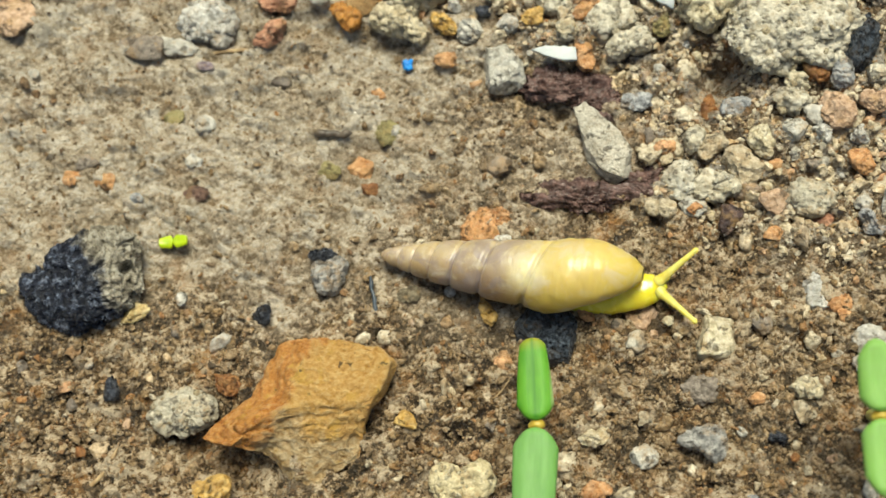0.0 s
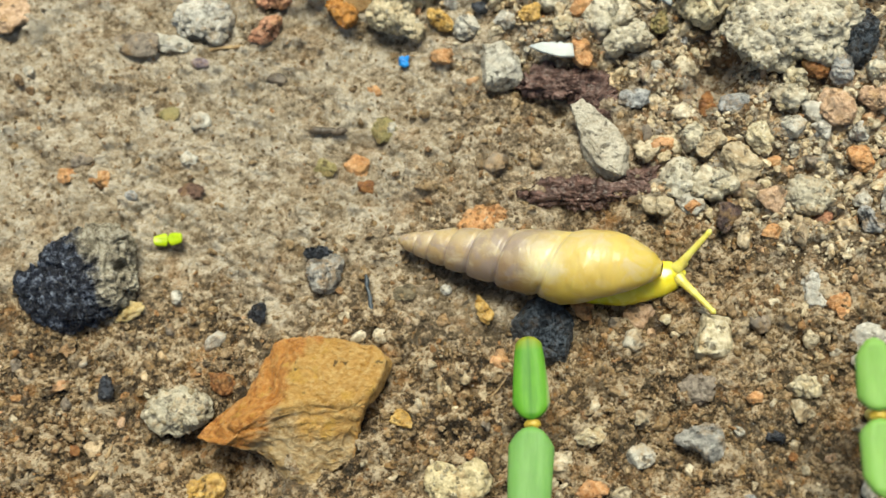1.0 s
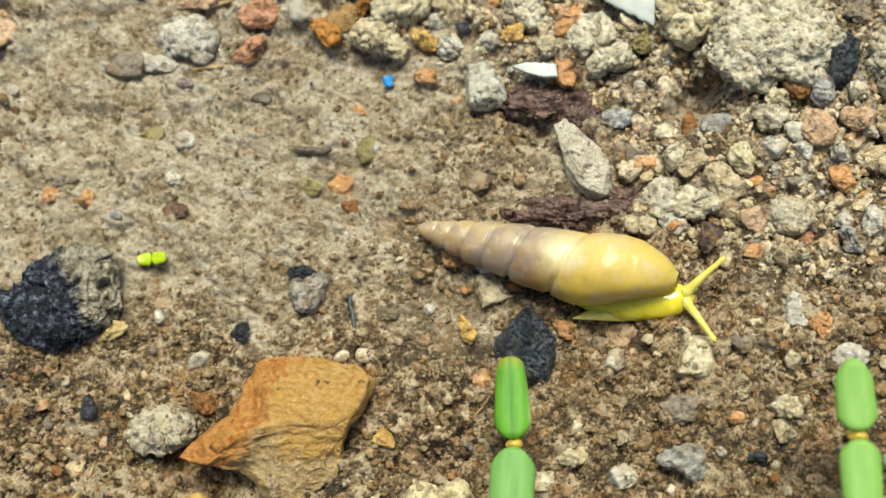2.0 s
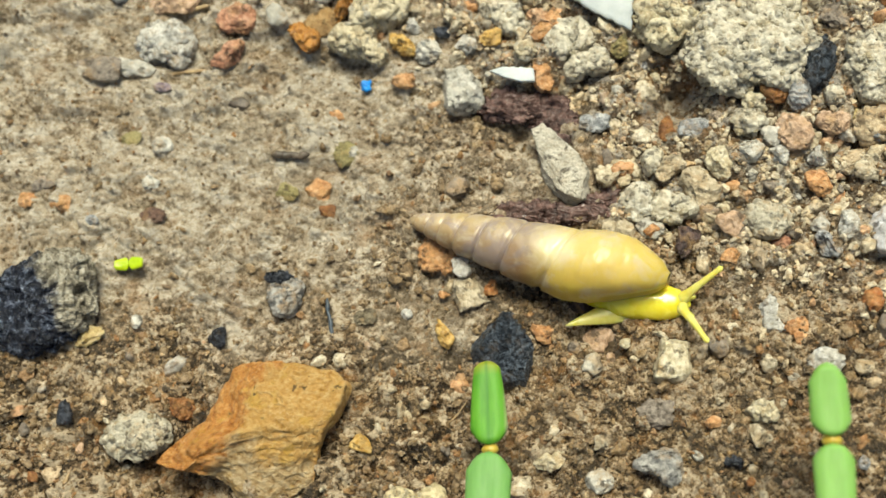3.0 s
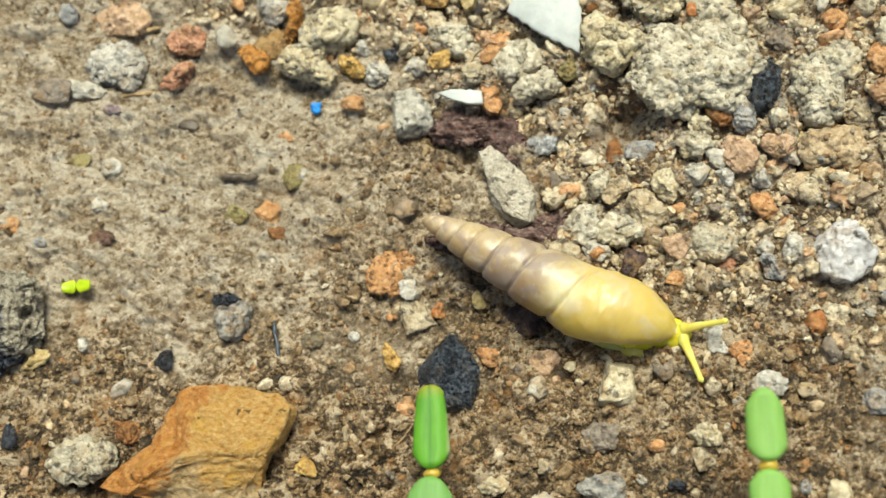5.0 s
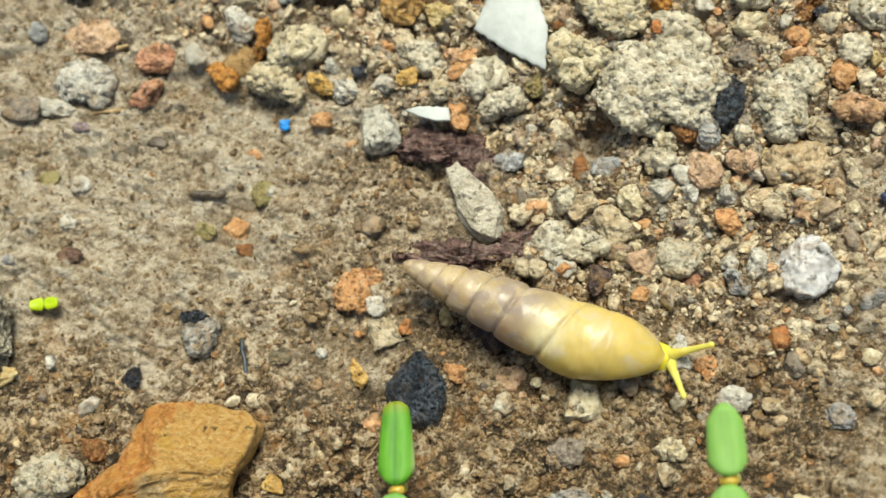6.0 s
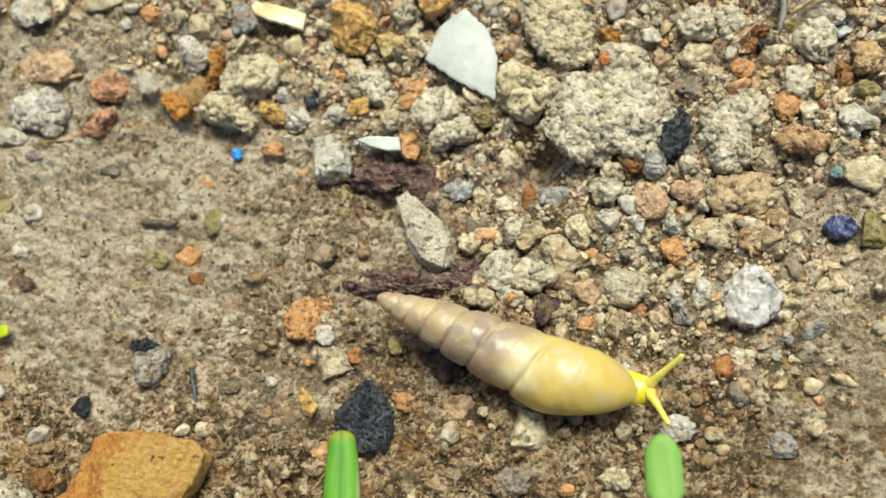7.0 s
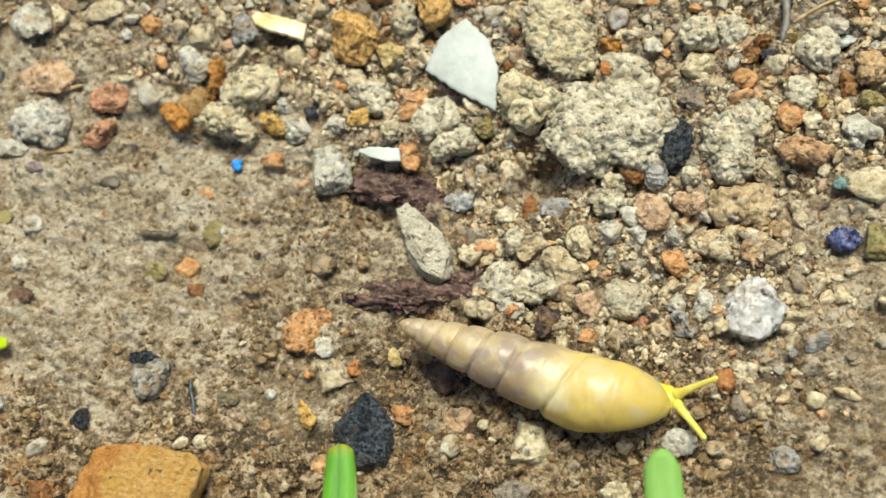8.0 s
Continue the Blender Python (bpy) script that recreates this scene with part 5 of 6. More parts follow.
lump("clod", 17.12, 0.43, [1.4, 1.17, 0.96, 1.17, 1.13, 1.32, 1.22, 1.03, 1.06, 1.09], 1.1, GRIT_GREY, "grey-white speckled lump of grit", 620, "grit", grain=0.45, crumbs=17, category="clod")
lump("clod", 23.90, 5.67, [0.54, 0.71, 0.86, 0.87, 0.57, 0.46, 0.56, 0.99, 0.85, 0.53], 1.5, BLUISH, "blue-grey speckled crumbs stuck to grit", 621, "grit", grain=0.45, crumbs=8, category="clod")

# the middle of the gravel
lump("pebble", 24.58, -0.75, [1.64, 1.72, 1.84, 1.79, 1.75, 1.66, 1.87, 1.89, 1.85, 1.78], 2.6, GLASSY, "large milky quartz pebble on the soil", 302, category="quartz pebble")
lump("pebble", 21.72, -0.25, [0.67, 0.7, 0.99, 0.88, 0.62, 0.68, 0.75, 0.94, 0.85, 0.66], 1.2, QUARTZ, "white quartz pebble in damp soil", 303, category="stone")
lump("pebble", 20.48, -1.37, [0.64, 0.53, 0.66, 0.95, 0.8, 0.58, 0.64, 0.77, 0.84, 0.9], 1.0, BLUISH, "blue-grey speckled stone in damp soil", 304, category="stone")
stone("pebble", 20.15, -0.03, (1.23, 1.37, 0.74), 0, PALE, "small pale stone in damp soil", 305, level=4, rough=0.17, cuts=9)
stone("pebble", 15.08, 0.09, (1.95, 1.67, 1.00), 10, PINK, "orange-pink pebble in damp soil", 306, cuts=6, level=4, rough=0.17)
stone("pebble", 17.92, -0.94, (1.37, 1.03, 0.62), 20, RED, "small brick-red pebble in damp soil", 307, level=4, rough=0.17, cuts=9)
stone("pebble", 22.55, -5.02, (1.26, 1.46, 1.01), 0, ORANGE_HOT, "small bright orange rounded pebble", 308, level=4, cuts=3, rough=0.17)
lump("pebble", 13.29, 2.62, [1.36, 1.04, 1.1, 1.47, 1.2, 1.15, 1.18, 1.22, 1.23, 1.3], 1.5, BEIGE, "tan angular pebble in damp soil", 310, category="stone")
lump("pebble", 11.53, 4.05, [1.07, 0.96, 0.97, 0.88, 0.68, 0.75, 1.02, 0.96, 0.64, 0.66], 1.3, BEIGE, "tan oval pebble in damp soil", 311, category="stone")
lump("pebble", 10.56, 4.60, [0.45, 0.72, 0.77, 0.63, 0.5, 0.62, 0.61, 0.96, 0.68, 0.46], 1.2, CLOD, "pale rough stone beside the tan pebbles", 312, "grit", grain=0.45, crumbs=8, category="stone")
lump("pebble", 9.49, 1.90, [0.88, 0.99, 1.07, 1.11, 1.09, 0.93, 0.93, 1.17, 1.12, 1.04], 1.4, CLOD, "pale rough stone with a dark speck", 313, "grit", grain=0.45, crumbs=12, category="stone")
lump("clod", 11.53, 1.55, [1.55, 0.78, 0.75, 1.25, 1.27, 1.27, 1.16, 0.86, 0.96, 1.19], 1.2, CLOD, "pale crumbly lump of grit below the tan pebbles", 314, "grit", grain=0.55, crumbs=21, category="clod")
lump("pebble", 14.60, 4.11, [0.96, 0.84, 0.96, 1.11, 1.12, 0.82, 0.77, 0.98, 1.3, 0.99], 1.1, YELLOW_PALE, "yellow-stained pale stone in damp soil", 315, category="stone")
stone("pebble", 7.82, 0.32, (1.14, 1.28, 0.80), 0, BEIGE, "one half of a rounded beige twin pebble", 316, level=4, cuts=2, rough=0.05)
stone("pebble", 8.67, 0.16, (1.20, 1.42, 0.84), 0, BEIGE, "rounded beige twin pebble", 317, level=4, cuts=2, rough=0.05)
stone("pebble", 10.20, 0.18, (1.83, 1.62, 0.97), 0, PALE, "pale rounded pebble in damp soil", 318, cuts=4, level=4, rough=0.17)
stone("pebble", 10.30, -0.09, (1.06, 0.92, 0.73), 0, ORANGE, "small orange pebble in damp soil", 319, level=4, sink=0.0, rough=0.17, cuts=9)
stone("pebble", 12.45, -0.82, (1.61, 1.96, 0.80), 0, PLUM, "dark plum-brown wet fragment", 320, cuts=6, level=4, rough=0.17)
stone("pebble", 11.62, 6.78, (1.80, 1.16, 0.69), 70, RUST, "dark rust-brown wet chip", 321, cuts=7, level=4, rough=0.17)
stone("pebble", 13.23, 6.65, (2.23, 1.44, 0.86), 20, BLUISH, "blue-grey speckled stone in damp soil", 322, cuts=6, level=4, rough=0.17)
stone("pebble", 7.07, 7.28, (2.05, 1.32, 0.66), 0, BLUISH, "grey speckled stone by the bark", 323, cuts=6, level=4, rough=0.17)
stone("pebble", 16.49, 4.55, (1.62, 1.41, 0.85), 0, PALE, "small pale stone in damp soil", 324, level=4, rough=0.17, cuts=9)
stone("pebble", 17.93, 5.54, (1.76, 1.41, 0.85), 0, PALE, "small pale angular stone", 325, level=4, rough=0.17, cuts=9)
stone("pebble", 14.83, -1.83, (1.24, 1.04, 0.62), 0, ORANGE, "small orange-brown pebble in damp soil", 326, level=4, rough=0.17, cuts=9)

# stones round the snail and the seedlings
hewn("slate", 1.17, -7.15, (4.1, 4.7, 1.7), 0, SLATE_FACES, SLATE, "flat dark blue-grey slate stone", 6, category="slate", level=5)
hewn("pebble", 11.25, -8.13, (2.5, 2.8, 1.9), -8, BLOCK_FACES, YELLOW_PALE, "pale yellow angular pebble on the soil", 9, category="stone", level=4)
stone("pebble", -1.48, -1.86, (1.29, 1.43, 0.77), 0, QUARTZ, "small pale blue-white chip", 327, cuts=7, level=4, rough=0.17)
clod("brick_flake", -2.24, -0.74, (3.8, 2.9, 0.5), -10, ORANGE, "crumbling orange flake of brick", 328, crumbs=60, crumb=0.36, sink=0.85, category="brick flake")
stone("pebble", 0.28, -3.11, (0.92, 1.14, 0.65), 0, ORANGE_HOT, "tiny bright orange pebble", 329, level=4, rough=0.17, cuts=9)
stone("pebble", 2.86, -2.54, (0.92, 1.28, 0.55), 0, YELLOW, "tiny yellow pebble in damp soil", 330, level=4, rough=0.17, cuts=9)
stone("pebble", -0.95, -3.52, (2.49, 2.35, 0.94), 0, BEIGE, "flat beige-grey stone beside the slate", 331, cuts=6, rough=0.17)
stone("pebble", -2.62, -5.96, (1.06, 2.11, 0.53), 20, YELLOW_ORANGE, "small golden-brown sliver of stone", 332, level=4, rough=0.17, cuts=9)
stone("pebble", 3.44, -6.12, (1.60, 1.25, 0.63), -30, ORANGE, "small orange crumb in damp soil", 333, level=4, rough=0.17, cuts=9)
stone("pebble", -5.02, -4.65, (0.78, 0.71, 0.57), 0, QUARTZ, "tiny glistening white grain", 334, level=4, rough=0.17, cuts=9)
stone("pebble", 5.57, -3.75, (3.33, 2.10, 1.05), -15, PLUM, "dark brown soil lump under the snail", 335, rough=0.2, cuts=9, sink=0.62)
stone("pebble", 18.56, -7.00, (1.00, 0.93, 0.74), 0, ORANGE, "small orange pebble below the head", 336, level=4, cuts=3, rough=0.17, sink=0.85)
stone("pebble", 19.75, -8.38, (2.17, 1.71, 1.02), 10, QUARTZ, "pale translucent stone by the seedling", 337, cuts=5, rough=0.17)
stone("pebble", 21.78, -8.83, (1.11, 0.98, 0.59), 0, BEIGE, "small beige pebble in damp soil", 338, level=4, cuts=3, rough=0.17)
stone("pebble", 25.55, -9.55, (1.79, 1.59, 0.80), 0, BLUISH, "grey-blue speckled stone in damp soil", 339, cuts=6, rough=0.17)
stone("pebble", 7.00, -6.53, (2.15, 1.81, 0.90), 20, PINK, "pinkish-tan pebble by the snail", 340, cuts=6, level=4, rough=0.17, sink=0.62)
lump("stone", 10.26, -14.25, [1.12, 1.19, 1.08, 0.9, 1.14, 1.6, 0.68, 0.61, 1.22, 1.32], 1.4, BLUISH_PALE, "grey-white angular rough stone", 14, faces=BLOCK_TOP, category="stone")
lump("pebble", 6.65, -15.09, [0.89, 0.79, 0.71, 0.71, 0.76, 0.9, 0.82, 0.67, 0.67, 0.8], 1.1, PALE, "pale grey angular pebble", 341, category="stone")
lump("pebble", 3.79, -13.85, [0.93, 0.96, 0.6, 0.61, 0.71, 1.05, 0.91, 0.7, 0.6, 0.67], 0.9, YELLOW_PALE, "cream crumbling stone between the seedlings", 342, category="stone")
lump("pebble", 14.31, -14.02, [0.53, 0.44, 0.39, 0.52, 0.45, 0.58, 0.43, 0.34, 0.42, 0.53], 0.8, BLACK, "dark grey-black chip in damp soil", 343, category="stone")
lump("pebble", 16.04, -11.18, [0.74, 0.67, 0.62, 0.68, 0.62, 0.89, 0.68, 0.59, 0.6, 0.76], 0.9, YELLOW_PALE, "yellowish rough pebble in damp soil", 344, "grit", grain=0.45, crumbs=8, category="stone")
stone("pebble", 18.34, -6.27, (1.68, 1.54, 0.93), -40, ORANGE, "orange-tan wet pebble in damp soil", 345, cuts=6, level=4, rough=0.17, sink=0.85)
stone("pebble", 16.98, -5.51, (1.69, 2.37, 0.85), 20, QUARTZ, "pale quartz pebble in damp soil", 346, cuts=6, level=4, rough=0.17, sink=0.85)
clod("clod", -4.05, -16.61, (4.07, 2.72, 1.36), 0, CLOD_YELLOW, "cream and yellow crumbly clod by the seedling", 347, crumbs=60, crumb=0.45)
stone("pebble", -7.45, -12.74, (1.53, 1.11, 0.67), -20, YELLOW_ORANGE, "small golden orange crumb", 348, level=4, rough=0.17, cuts=9)
stone("pebble", 3.79, -17.02, (2.00, 1.33, 0.67), 0, ORANGE, "orange-tan stone in damp soil", 349, level=4, rough=0.17, cuts=9)
stone("pebble", 15.77, -12.57, (1.51, 1.51, 0.75), 0, BEIGE, "beige angular pebble in damp soil", 350, level=4, rough=0.17, cuts=9)
stone("pebble", 10.12, -11.12, (2.36, 2.02, 0.81), 20, GREYBROWN, "grey-brown soil lump in damp soil", 351, rough=0.2, cuts=9)

# chips, bark, twigs and the blue scrap
shard("shell_shard", 7.57, 16.27, [(-0.41, -1.73), (2.02, -3.17), (2.31, -0.39), (1.77, 1.61), (0.23, 3.40), (-1.47, 2.20), (-2.53, 0.00)], 0.3, 0, WHITE, "large bluish-white curved shard with broken edges", dome=0.35, pitch=(4, -4), lift=1.3)
shard("cream_chip", -5.11, 20.31, [(-1.44, -0.09), (-0.47, -0.70), (1.87, -1.38), (2.07, -0.11), (0.31, 0.38), (-2.04, 1.22)], 0.3, 0, CREAM, "white chip with yellow broken edges", dome=0.3, pitch=(-10, 5), lift=0.9)
shard("white_chip", 1.97, 10.63, [(-0.60, -0.24), (0.53, -0.61), (1.43, -0.59), (1.35, 0.27), (-0.60, 0.46), (-1.51, 0.28)], 0.3, 0, WHITE, "narrow white chip lying on bark", dome=0.15, pitch=(0, 0), lift=1.6)
hewn("slab", 4.85, 4.70, (5.6, 2.9, 1.7), -60, SLAB_FACES, PALE_WARM, "pale elongated sandy stone slab leaning on bark", 77, sink=-0.1, level=5, category="stone")
lump("bark_flake", 3.00, 8.54, [2.64, 1.98, 1.27, 1.06, 1.09, 1.51, 3.22, 3.04, 1.3, 0.65, 0.54, 0.76, 1.41, 3.05], 1.3, BARK, "dark purplish-brown wet flake of bark", 31, "bark", level=6, category="bark")
bark("bark_flake", 4.49, 7.61, (3.6, 2.6, 1.1), -50, "dark brown torn scrap of bark", 35)
lump("bark_flake", 3.73, 1.36, [4.35, 1.0, 0.66, 0.57, 0.62, 0.85, 1.84, 4.17, 1.68, 1.11, 0.97, 1.05, 1.28, 1.73], 1.0, BARK, "long dark brown wet strip of bark", 33, "bark", level=6, category="bark")
bark("bark_flake", 7.20, 2.18, (3.0, 1.5, 0.9), 15, "small dark brown scrap of bark", 38)
twig("twig", -12.68, 6.07, 2.6, 0.5, -4, TWIG, "short dark twig lying in the silt", 3, bend=0.03)
twig("needle", -9.73, -5.03, 2.9, 0.26, -78, TWIG_BLUE, "thin blue-black needle lying on the soil", 4, bend=0.03, lift=0.2)
twig("straw", -26.38, -15.95, 4.2, 0.28, 48, STRAW, "dry bent straw on the soil", 5, bend=0.12, category="straw")
twig("straw", -20.22, 11.94, 3.6, 0.25, 6, STRAW, "thin tan straw lying in the silt", 6, bend=0.03, category="straw")
twig("straw", -20.10, 16.46, 3.4, 0.3, 6, STRAW, "pale straw lying beside the pink slab", 7, bend=0.03, category="straw")
twig("twig", 27.78, 17.67, 4.0, 0.5, 82, TWIG_GREY, "grey twig standing out of the gravel", 8, bend=0.05, lift=0.8)
twig("straw", 29.67, 17.38, 3.6, 0.25, 24, STRAW, "brown straw crossing the gravel", 9, bend=0.06, lift=0.7, category="straw")
twig("root_hair", -1.73, -10.87, 1.7, 0.09, 48, STRAW, "fine pale root hair beside the seedling", 10, bend=0.05, lift=0.3, category="root")
stone("plastic_scrap", -7.78, 10.75, (0.85, 0.95, 0.5), 25, AZURE, "tiny bright blue plastic scrap", 91, cuts=9, rough=0.3, fine=1.5, sink=-0.2, level=4, category="plastic scrap")

# seedlings
seedling(0.64, -13.37, 4.71, (5.1, 2.12, 93, -16), (5.5, 2.5, -93, 6), LEAF, LEAF_MID, "seedling with two green fleshy seed leaves on wet soil", (-0.35, 0.4))
seedling(18.34, -13.41, 9.25, (3.7, 1.95, 91, 2), (3.9, 2.0, -92, 4), LEAF_PALE, LEAF_PALE, "taller seedling with two light green seed leaves", (1.2, 0.6))
sprout(-22.80, -1.17, 1.44)


# ---- loose gravel: single pebbles, then the countless grit ----
SLIME = [(2.5 + 1.5 * k, -5.0 + 0.12 * k, 1.5) for k in range(14)]  # the snail's way stays clear of stones


def free_spot(x, y, r):
    return all((x - a) ** 2 + (y - b) ** 2 > (r + c) ** 2 for a, b, c in PLACED + SLIME)


def loose_gravel():
    rng = np.random.default_rng(12)
    kinds = [(PALE, "pale grey"), (BEIGE, "beige"), (CLODSTONE, "whitish pitted"), (QUARTZ, "milky white"), (BEIGE, "beige"), (PALE, "pale grey"),
             (ORANGE, "orange-tan"), (PINK, "pinkish"), (RUST, "rust-brown"), (YELLOW_PALE, "cream"), (GREYBROWN, "grey-brown"), (BLUISH, "blue-grey")]
    protos = []
    for k, (mat, word) in enumerate(kinds):
        v, f, _ = rock_shape(3, 400 + k, 7, 0.2, 2.0)
        protos.append((mesh_from("pebble", v * np.array([0.5, 0.4, 0.32]), f, mat), f"small {word} pebble in the damp grit"))
    made = 0
    for _ in range(9000):
        x, y = rng.uniform(-34, 35), rng.uniform(-18.5, 23.5)
        if rng.random() < silt(np.array([x]), np.array([y]))[0] * 0.97 or (gravel(np.array([x]), np.array([y]))[0] < 0 and rng.random() < 0.8):
            continue
        size = 0.75 + 1.15 * rng.random() ** 2.2
        if not free_spot(x, y, size * 0.42):
            continue
        me, label = protos[int(rng.integers(len(protos)))]
        ob = tagged(new("pebble", me), label, "pebble", "loose gravel")
        ob.location = (x * MM, y * MM, (float(ground_z(x, y)) + 0.1 * size) * MM)
        ob.rotation_euler = (rng.uniform(-0.5, 0.5), rng.uniform(-0.5, 0.5), rng.uniform(0, 6.28))
        ob.scale = (size, size * rng.uniform(0.8, 1.2), size * rng.uniform(0.7, 1.1))
        PLACED.append((x, y, size * 0.4))
        made += 1
        if made >= 165:
            break


def grit(name, n, lo, hi, seed, keep_silt, label, mat, power=2.0, far=None, level=2):
    """Countless crumbs strewn on the soil, in one mesh."""
    rng = np.random.default_rng(seed)
    x, y = rng.uniform(-34.5, 35.5, n), rng.uniform(-19, 24, n)
    keep = rng.random(n) > silt(x, y) * (1 - keep_silt)
    if far is not None:
        edge = gravel(x, y) / 3
        keep &= rng.random(n) < np.clip(0.5 + edge if far else 0.5 - edge, 0.03, 1)
    x, y = x[keep], y[keep]
    spots = np.array(PLACED + (SLIME if level == 3 else []))
    gap = np.sqrt((x[:, None] - spots[None, :, 0]) ** 2 + (y[:, None] - spots[None, :, 1]) ** 2) - 0.85 * spots[None, :, 2]
    clear = gap.min(1) > (0.4 if level == 3 else 0.05)
    x, y = x[clear], y[clear]
    shapes = [rock_shape(level, 500 + k, 10, 0.24, 1.7)[:2] for k in range(8)]
    vs, fs, at = [], [], 0
    for a, b, z in zip(x, y, ground_z(x, y)):
        v, f = shapes[int(rng.integers(8))]
        r = lo + (hi - lo) * rng.random() ** power
        v = (v * np.array([1, rng.uniform(0.55, 1), rng.uniform(0.38, 0.8)]) * r) @ any_turn(rng)
        vs.append(v + np.array([a, b, z + (0.15 if level < 3 else -0.1) * r]))
        fs.append(f + at)
        at += len(v)
    ob = new(name, mesh_from(name, np.concatenate(vs), np.concatenate(fs), mat, level == 3))
    return tagged(ob, label, "grit", kind="stuff")


# ---- the snail ----
def shell_mesh():
    ends = [0, 0.7, 1.55, 2.6, 3.9, 5.5, 7.6, 11.0, 18.2]
    d = np.concatenate([np.linspace(0, 10.4, 190), np.linspace(10.46, 16.9, 90)])
    rad = np.interp(d, [0, 0.15, 0.4, 0.8, 1.5, 2.6, 3.9, 5.4, 7.3, 9.5, 10.6, 12.0, 13.2, 14.4, 15.3, 16.1, 16.6, 16.9],
                    [0.05, 0.3, 0.45, 0.58, 0.78, 1.03, 1.28, 1.52, 1.78, 1.98, 2.1, 2.36, 2.32, 2.08, 1.72, 1.26, 0.84, 0.35])
    rad = np.convolve(np.pad(rad, 4, mode="edge"), np.ones(9) / 9, "valid")
    rad[0] = 0.03
    turns, m = np.interp(d, ends, range(9)), 72
    th = np.arange(m) / m * 2 * math.pi
    p = turns[:, None] + th[None] / (2 * math.pi)
    f = p - np.floor(p)
    wide = np.interp(d, [0, 8, 12, 17.3], [1.0, 1.0, 2.0, 2.6])[:, None]
    edge = np.minimum(f * 1.6, 1 - f) * wide
    fall = np.clip((7.7 - p) / 0.25, 0, 1)
    r = rad[:, None] * (1 - 0.085 * np.exp(-(edge / 0.09) ** 2) * fall + 0.06 * np.sin(math.pi * f ** 0.75) * fall)
    # the mouth opens on one side of the last whorl
    cut = np.interp(d, [10.9, 13.2, 14.6, 16.6], [0, 0.33, 0.42, 0.46])[:, None]
    r = r * (1 - cut * (0.5 - 0.5 * np.cos(th)[None]) ** 7)
    q = np.stack([np.repeat(d[:, None], m, 1), r * np.cos(th), r * np.sin(th)], -1).reshape(-1, 3)
    r = r.ravel() * (1 + 0.02 * fbm(q * 1.1, 5, 0.6, 70))
    th = np.tile(th, len(d))
    side = np.interp(q[:, 0], [12.5, 17.3], [0, 0.75])
    reach = q[:, 0] - 12
    v = np.stack([np.where(reach > 0, 0.91 * reach, reach), r * np.cos(th) + side, r * np.sin(th) - 0.6 * side], 1)
    idx = np.arange(len(d) * m).reshape(len(d), m)
    faces = np.stack([idx[:-1], np.roll(idx[:-1], -1, 1), np.roll(idx[1:], -1, 1), idx[1:]], -1).reshape(-1, 4)
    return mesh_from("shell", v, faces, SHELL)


def body_tube(name, xs, wide, tall, lift, mat, knobs=0.05, sides=28):
    s = np.asarray(xs, float)
    v, f = tube(np.stack([s, 0 * s, np.asarray(lift)], 1), np.stack([wide, tall], 1), sides)
    v = v * 1.0
    v[:, 1:] *= (1 + knobs * fbm(v * 3.0, 3, 0.5, 80))[:, None]
    return mesh_from(name, v, f, mat)


def build_snail():
    root = tagged(new("snail"), "slender yellow snail with a tall horn-coloured spire shell crawling on soil", "snail")
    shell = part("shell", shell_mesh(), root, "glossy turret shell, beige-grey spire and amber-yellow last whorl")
    u = np.linspace(0, 1, 40)
    foot = part("foot", body_tube("foot", -5.1 + 7.4 * u, 0.03 + 1.0 * np.sin(np.clip(u * 1.1, 0, 1) * math.pi / 2) ** 0.9 * np.clip((1.02 - u) * 2.6, 0.05, 1) ** 0.7,
                                  0.05 + 0.4 * np.sin(u * math.pi * 0.5) * np.clip((1.02 - u) * 6, 0.05, 1) ** 0.5, 0.1 * u, FLESH_PALE), root, "pale yellow tapering tail of the foot")
    w = np.clip((1.0 - u) * 9, 0.02, 1) ** 0.5
    head = part("head", body_tube("head", -6.2 + 6.95 * u, np.interp(u, [0, 0.12, 0.45, 0.78, 0.91, 1], [0.1, 0.6, 1.25, 1.12, 0.84, 0.62]) * w, np.interp(u, [0, 0.12, 0.5, 0.8, 1], [0.1, 0.5, 1.0, 0.78, 0.55]) * w,
                                  np.interp(u, [0, 0.6, 1], [-0.45, -0.25, -0.05]), FLESH), root, "wet bright yellow head and neck")
    t = np.linspace(0, 1, 26)
    rad = np.interp(t, [0, 0.15, 0.5, 0.88, 0.93, 0.98, 1], [0.42, 0.28, 0.2, 0.155, 0.19, 0.15, 0.03])
    me = body_tube("tentacle", 3.2 * t, rad, rad, 0.12 * np.sin(t * 3), FLESH_PALE, 0.03, 14)
    upper = [part("tentacle", me, head, "slender pale yellow eye stalk") for _ in range(2)]
    short = np.interp(t, [0, 0.5, 0.95, 1], [0.2, 0.15, 0.12, 0.03])
    me = body_tube("feeler", 0.75 * t, short, short, 0 * t, FLESH_PALE, 0.03, 10)
    for side in (-1, 1):
        part("feeler", me, head, "short pale feeler", pose(0.4 * MM, side * 0.28 * MM, -0.4 * MM, 0, 12, side * 30))
    return root, shell, foot, head, upper


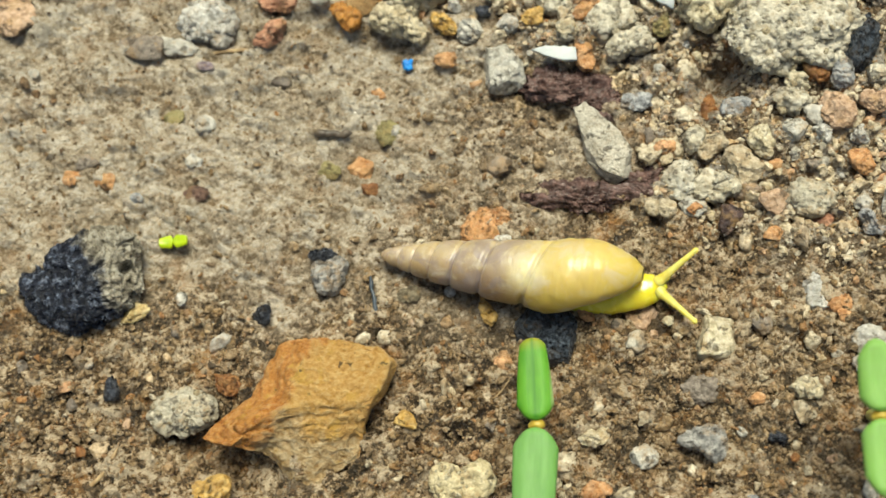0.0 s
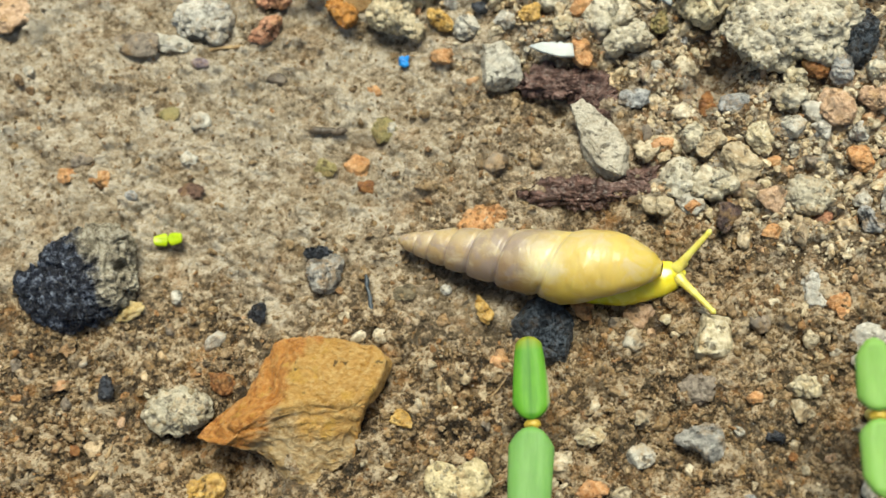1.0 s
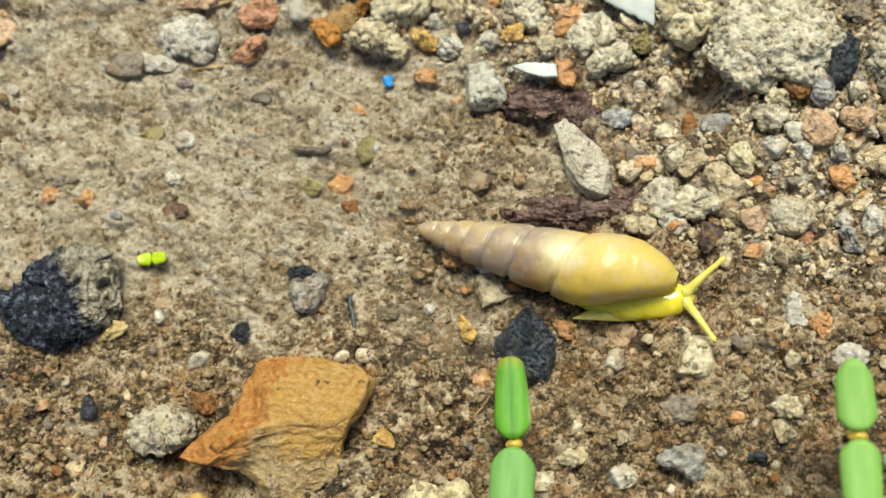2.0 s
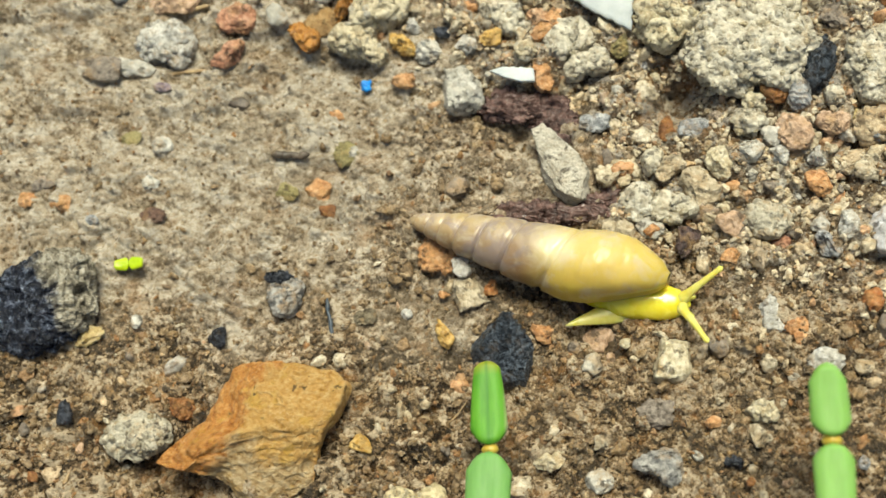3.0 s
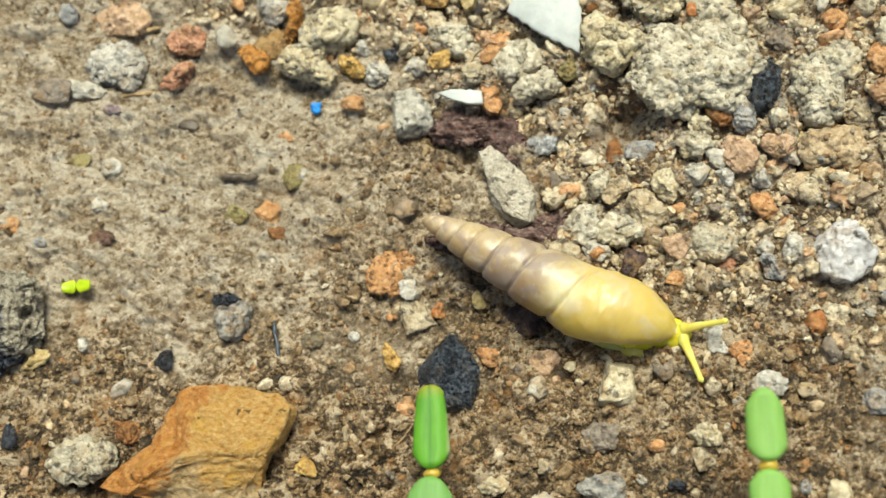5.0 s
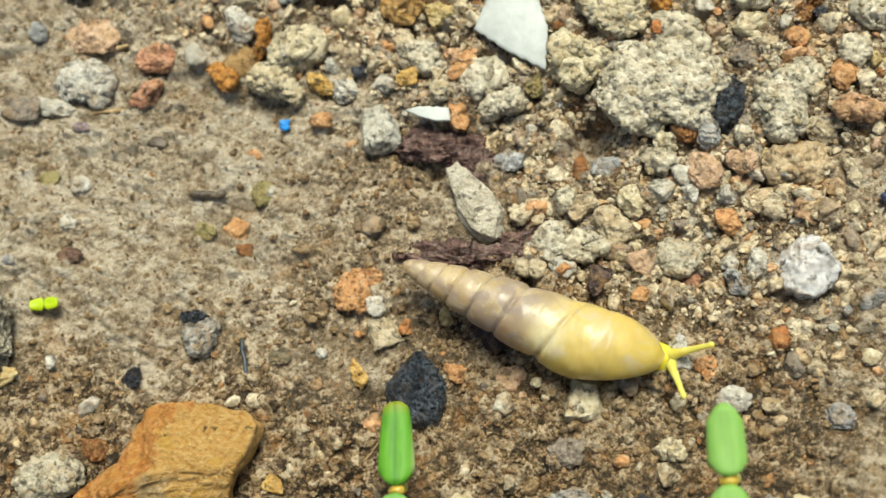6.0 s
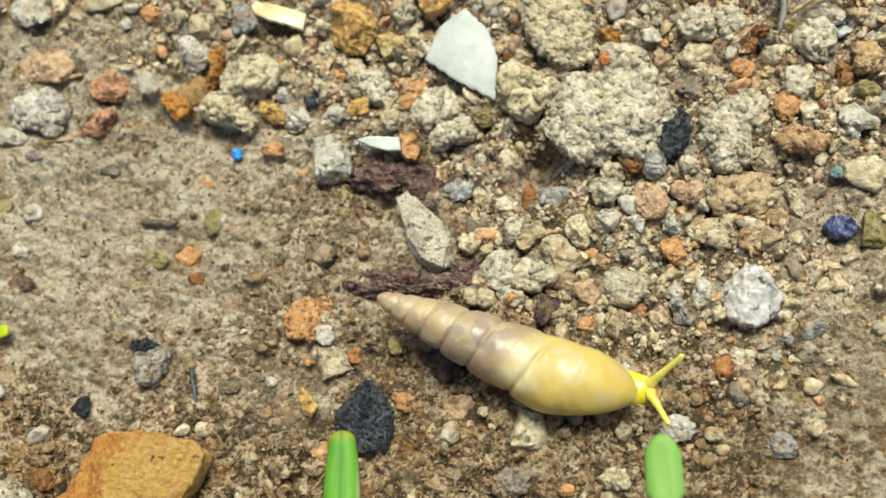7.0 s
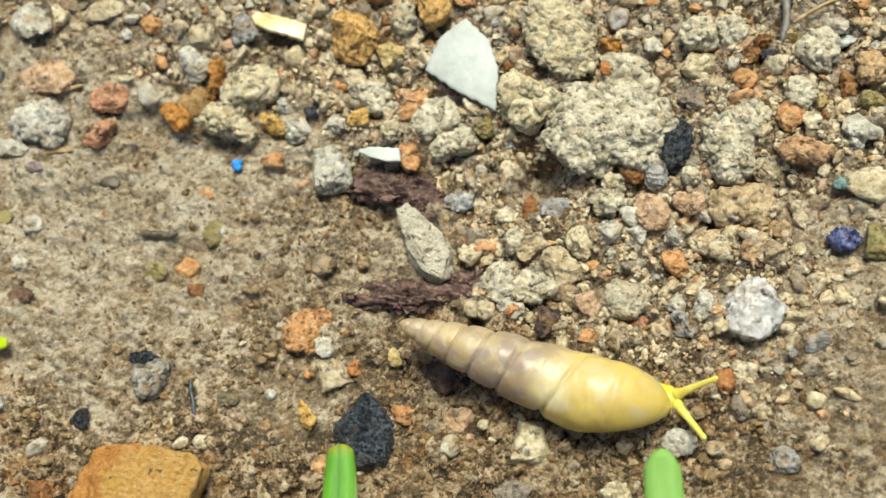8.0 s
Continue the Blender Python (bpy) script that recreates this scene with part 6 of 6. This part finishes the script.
SNAIL = build_snail()
PLACED.append((12.0, 8.6, 1.7))  # the hollow under the large clod stays clear too
loose_gravel()
grit("gravel_lumps", 8000, 0.3, 1.0, 25, 0.0, "pale and tan lumps of gravel packed in wet soil", GRAINS, 2.4, True, 3)
grit("gravel_grit", 19000, 0.1, 0.36, 21, 0.06, "mixed pale, beige and rusty grit of the gravel", GRAINS, 2.0, True)
grit("soil_lumps", 1700, 0.25, 0.7, 26, 0.0, "lumps of brown soil and beige stone", BROWN_GRAINS, 2.4, False, 3)
grit("soil_crumbs", 10000, 0.1, 0.38, 23, 0.12, "dark brown and beige crumbs of wet soil", BROWN_GRAINS, 2.0, False)
grit("fine_grit", 15000, 0.06, 0.17, 22, 0.5, "fine sandy crumbs on the soil", BROWN_GRAINS, 1.5, None, 1)


def motions():
    root, shell, foot, head, upper = SNAIL
    # seconds; place; heading; height of the apex; head in the snail's space; stalks: heading and reach of each; swing of the foot
    rows = [
        (0.0, 2.45, -4.46, -10.5, 1.3, 5.24, 0.49, 47, 3.33, -36, 3.31, 6),
        (0.5, 3.35, -4.33, -10.3, 1.3, 4.92, 0.73, 65, 3.50, -25, 3.27, 6),
        (1.0, 3.71, -4.11, -12.5, 1.3, 5.19, 0.98, 57, 3.24, -37, 3.50, 8),
        (1.5, 4.66, -3.55, -15.7, 1.3, 4.96, 0.56, 60, 3.46, -38, 3.47, 20),
        (2.8, 6.60, -2.75, -18.8, 1.3, 5.20, -0.20, 48, 3.02, -45, 3.05, 32),
        (3.5, 6.55, -2.52, -20.5, 1.3, 6.10, -0.02, 69, 3.23, -35, 3.06, 40),
        (4.0, 7.14, -2.50, -21.5, 1.4, 6.17, -0.32, 65, 1.95, -50, 2.82, 38),
        (4.5, 9.05, -2.94, -31.0, 2.9, 5.02, 0.70, 39, 2.76, -38, 3.46, 30),
        (5.8, 11.11, -4.96, -26.4, 2.9, 4.62, 1.25, 24, 2.07, -52, 2.51, 2),
        (6.5, 12.32, -5.07, -25.5, 2.9, 4.81, 1.47, 57, 2.25, -47, 2.91, 0),
        (7.0, 13.03, -5.40, -26.3, 2.9, 4.83, 1.72, 61, 2.49, -42, 2.47, 0),
        (7.5, 13.94, -5.38, -25.0, 2.9, 4.84, 1.53, 54, 1.75, -43, 2.03, 0),
        (8.0, 14.81, -5.68, -22.5, 2.9, 4.49, 1.59, 37, 2.11, -37, 2.92, 0),
    ]
    walk(root, [(r[0], pose(r[1] * MM, r[2] * MM, float(base_z(r[1], r[2])) * MM, 0, 0, r[3])) for r in rows])
    rolls = [float(np.interp(r[0], [0, 1.0, 1.5, 2.8, 4.0, 4.5, 5.8, 8.0], [20, 16, 8, 0, 0, 8, 34, 36])) for r in rows]
    walk(shell, [(r[0], pose(0, 0, 2.7 * MM, roll, math.degrees(math.asin((r[4] - 2.7) / 12)), 0)) for r, roll in zip(rows, rolls)])
    tuck = [min(1.0, max(0.0, (r[11] - 4) / 18)) for r in rows]
    walk(foot, [(r[0], pose((2.4 + 1.2 * k) * MM, (0.2 - 0.8 * k) * MM, 0.85 * MM, 0, 6, r[11])) for r, k in zip(rows, tuck)])
    faces = [math.degrees(math.atan2(r[6] - (-0.7 if r[0] < 1.2 else -1.0 if r[0] < 5 else 0.3), r[5] - 1.2)) for r in rows]
    walk(head, [(r[0], pose(r[5] * MM, r[6] * MM, 1.45 * MM, 0, 0, a)) for r, a in zip(rows, faces)])
    for k, stalk in enumerate(upper):
        side = 0.28 if k == 0 else -0.28
        walk(stalk, [(r[0], pose(0.2 * MM, side * MM, 0.2 * MM, 0, -math.degrees(math.acos(min(0.97, max(0.72, (r[8 + 2 * k] - 0.3) / 3.2)))), r[7 + 2 * k] - a)) for r, a in zip(rows, faces)])


motions()
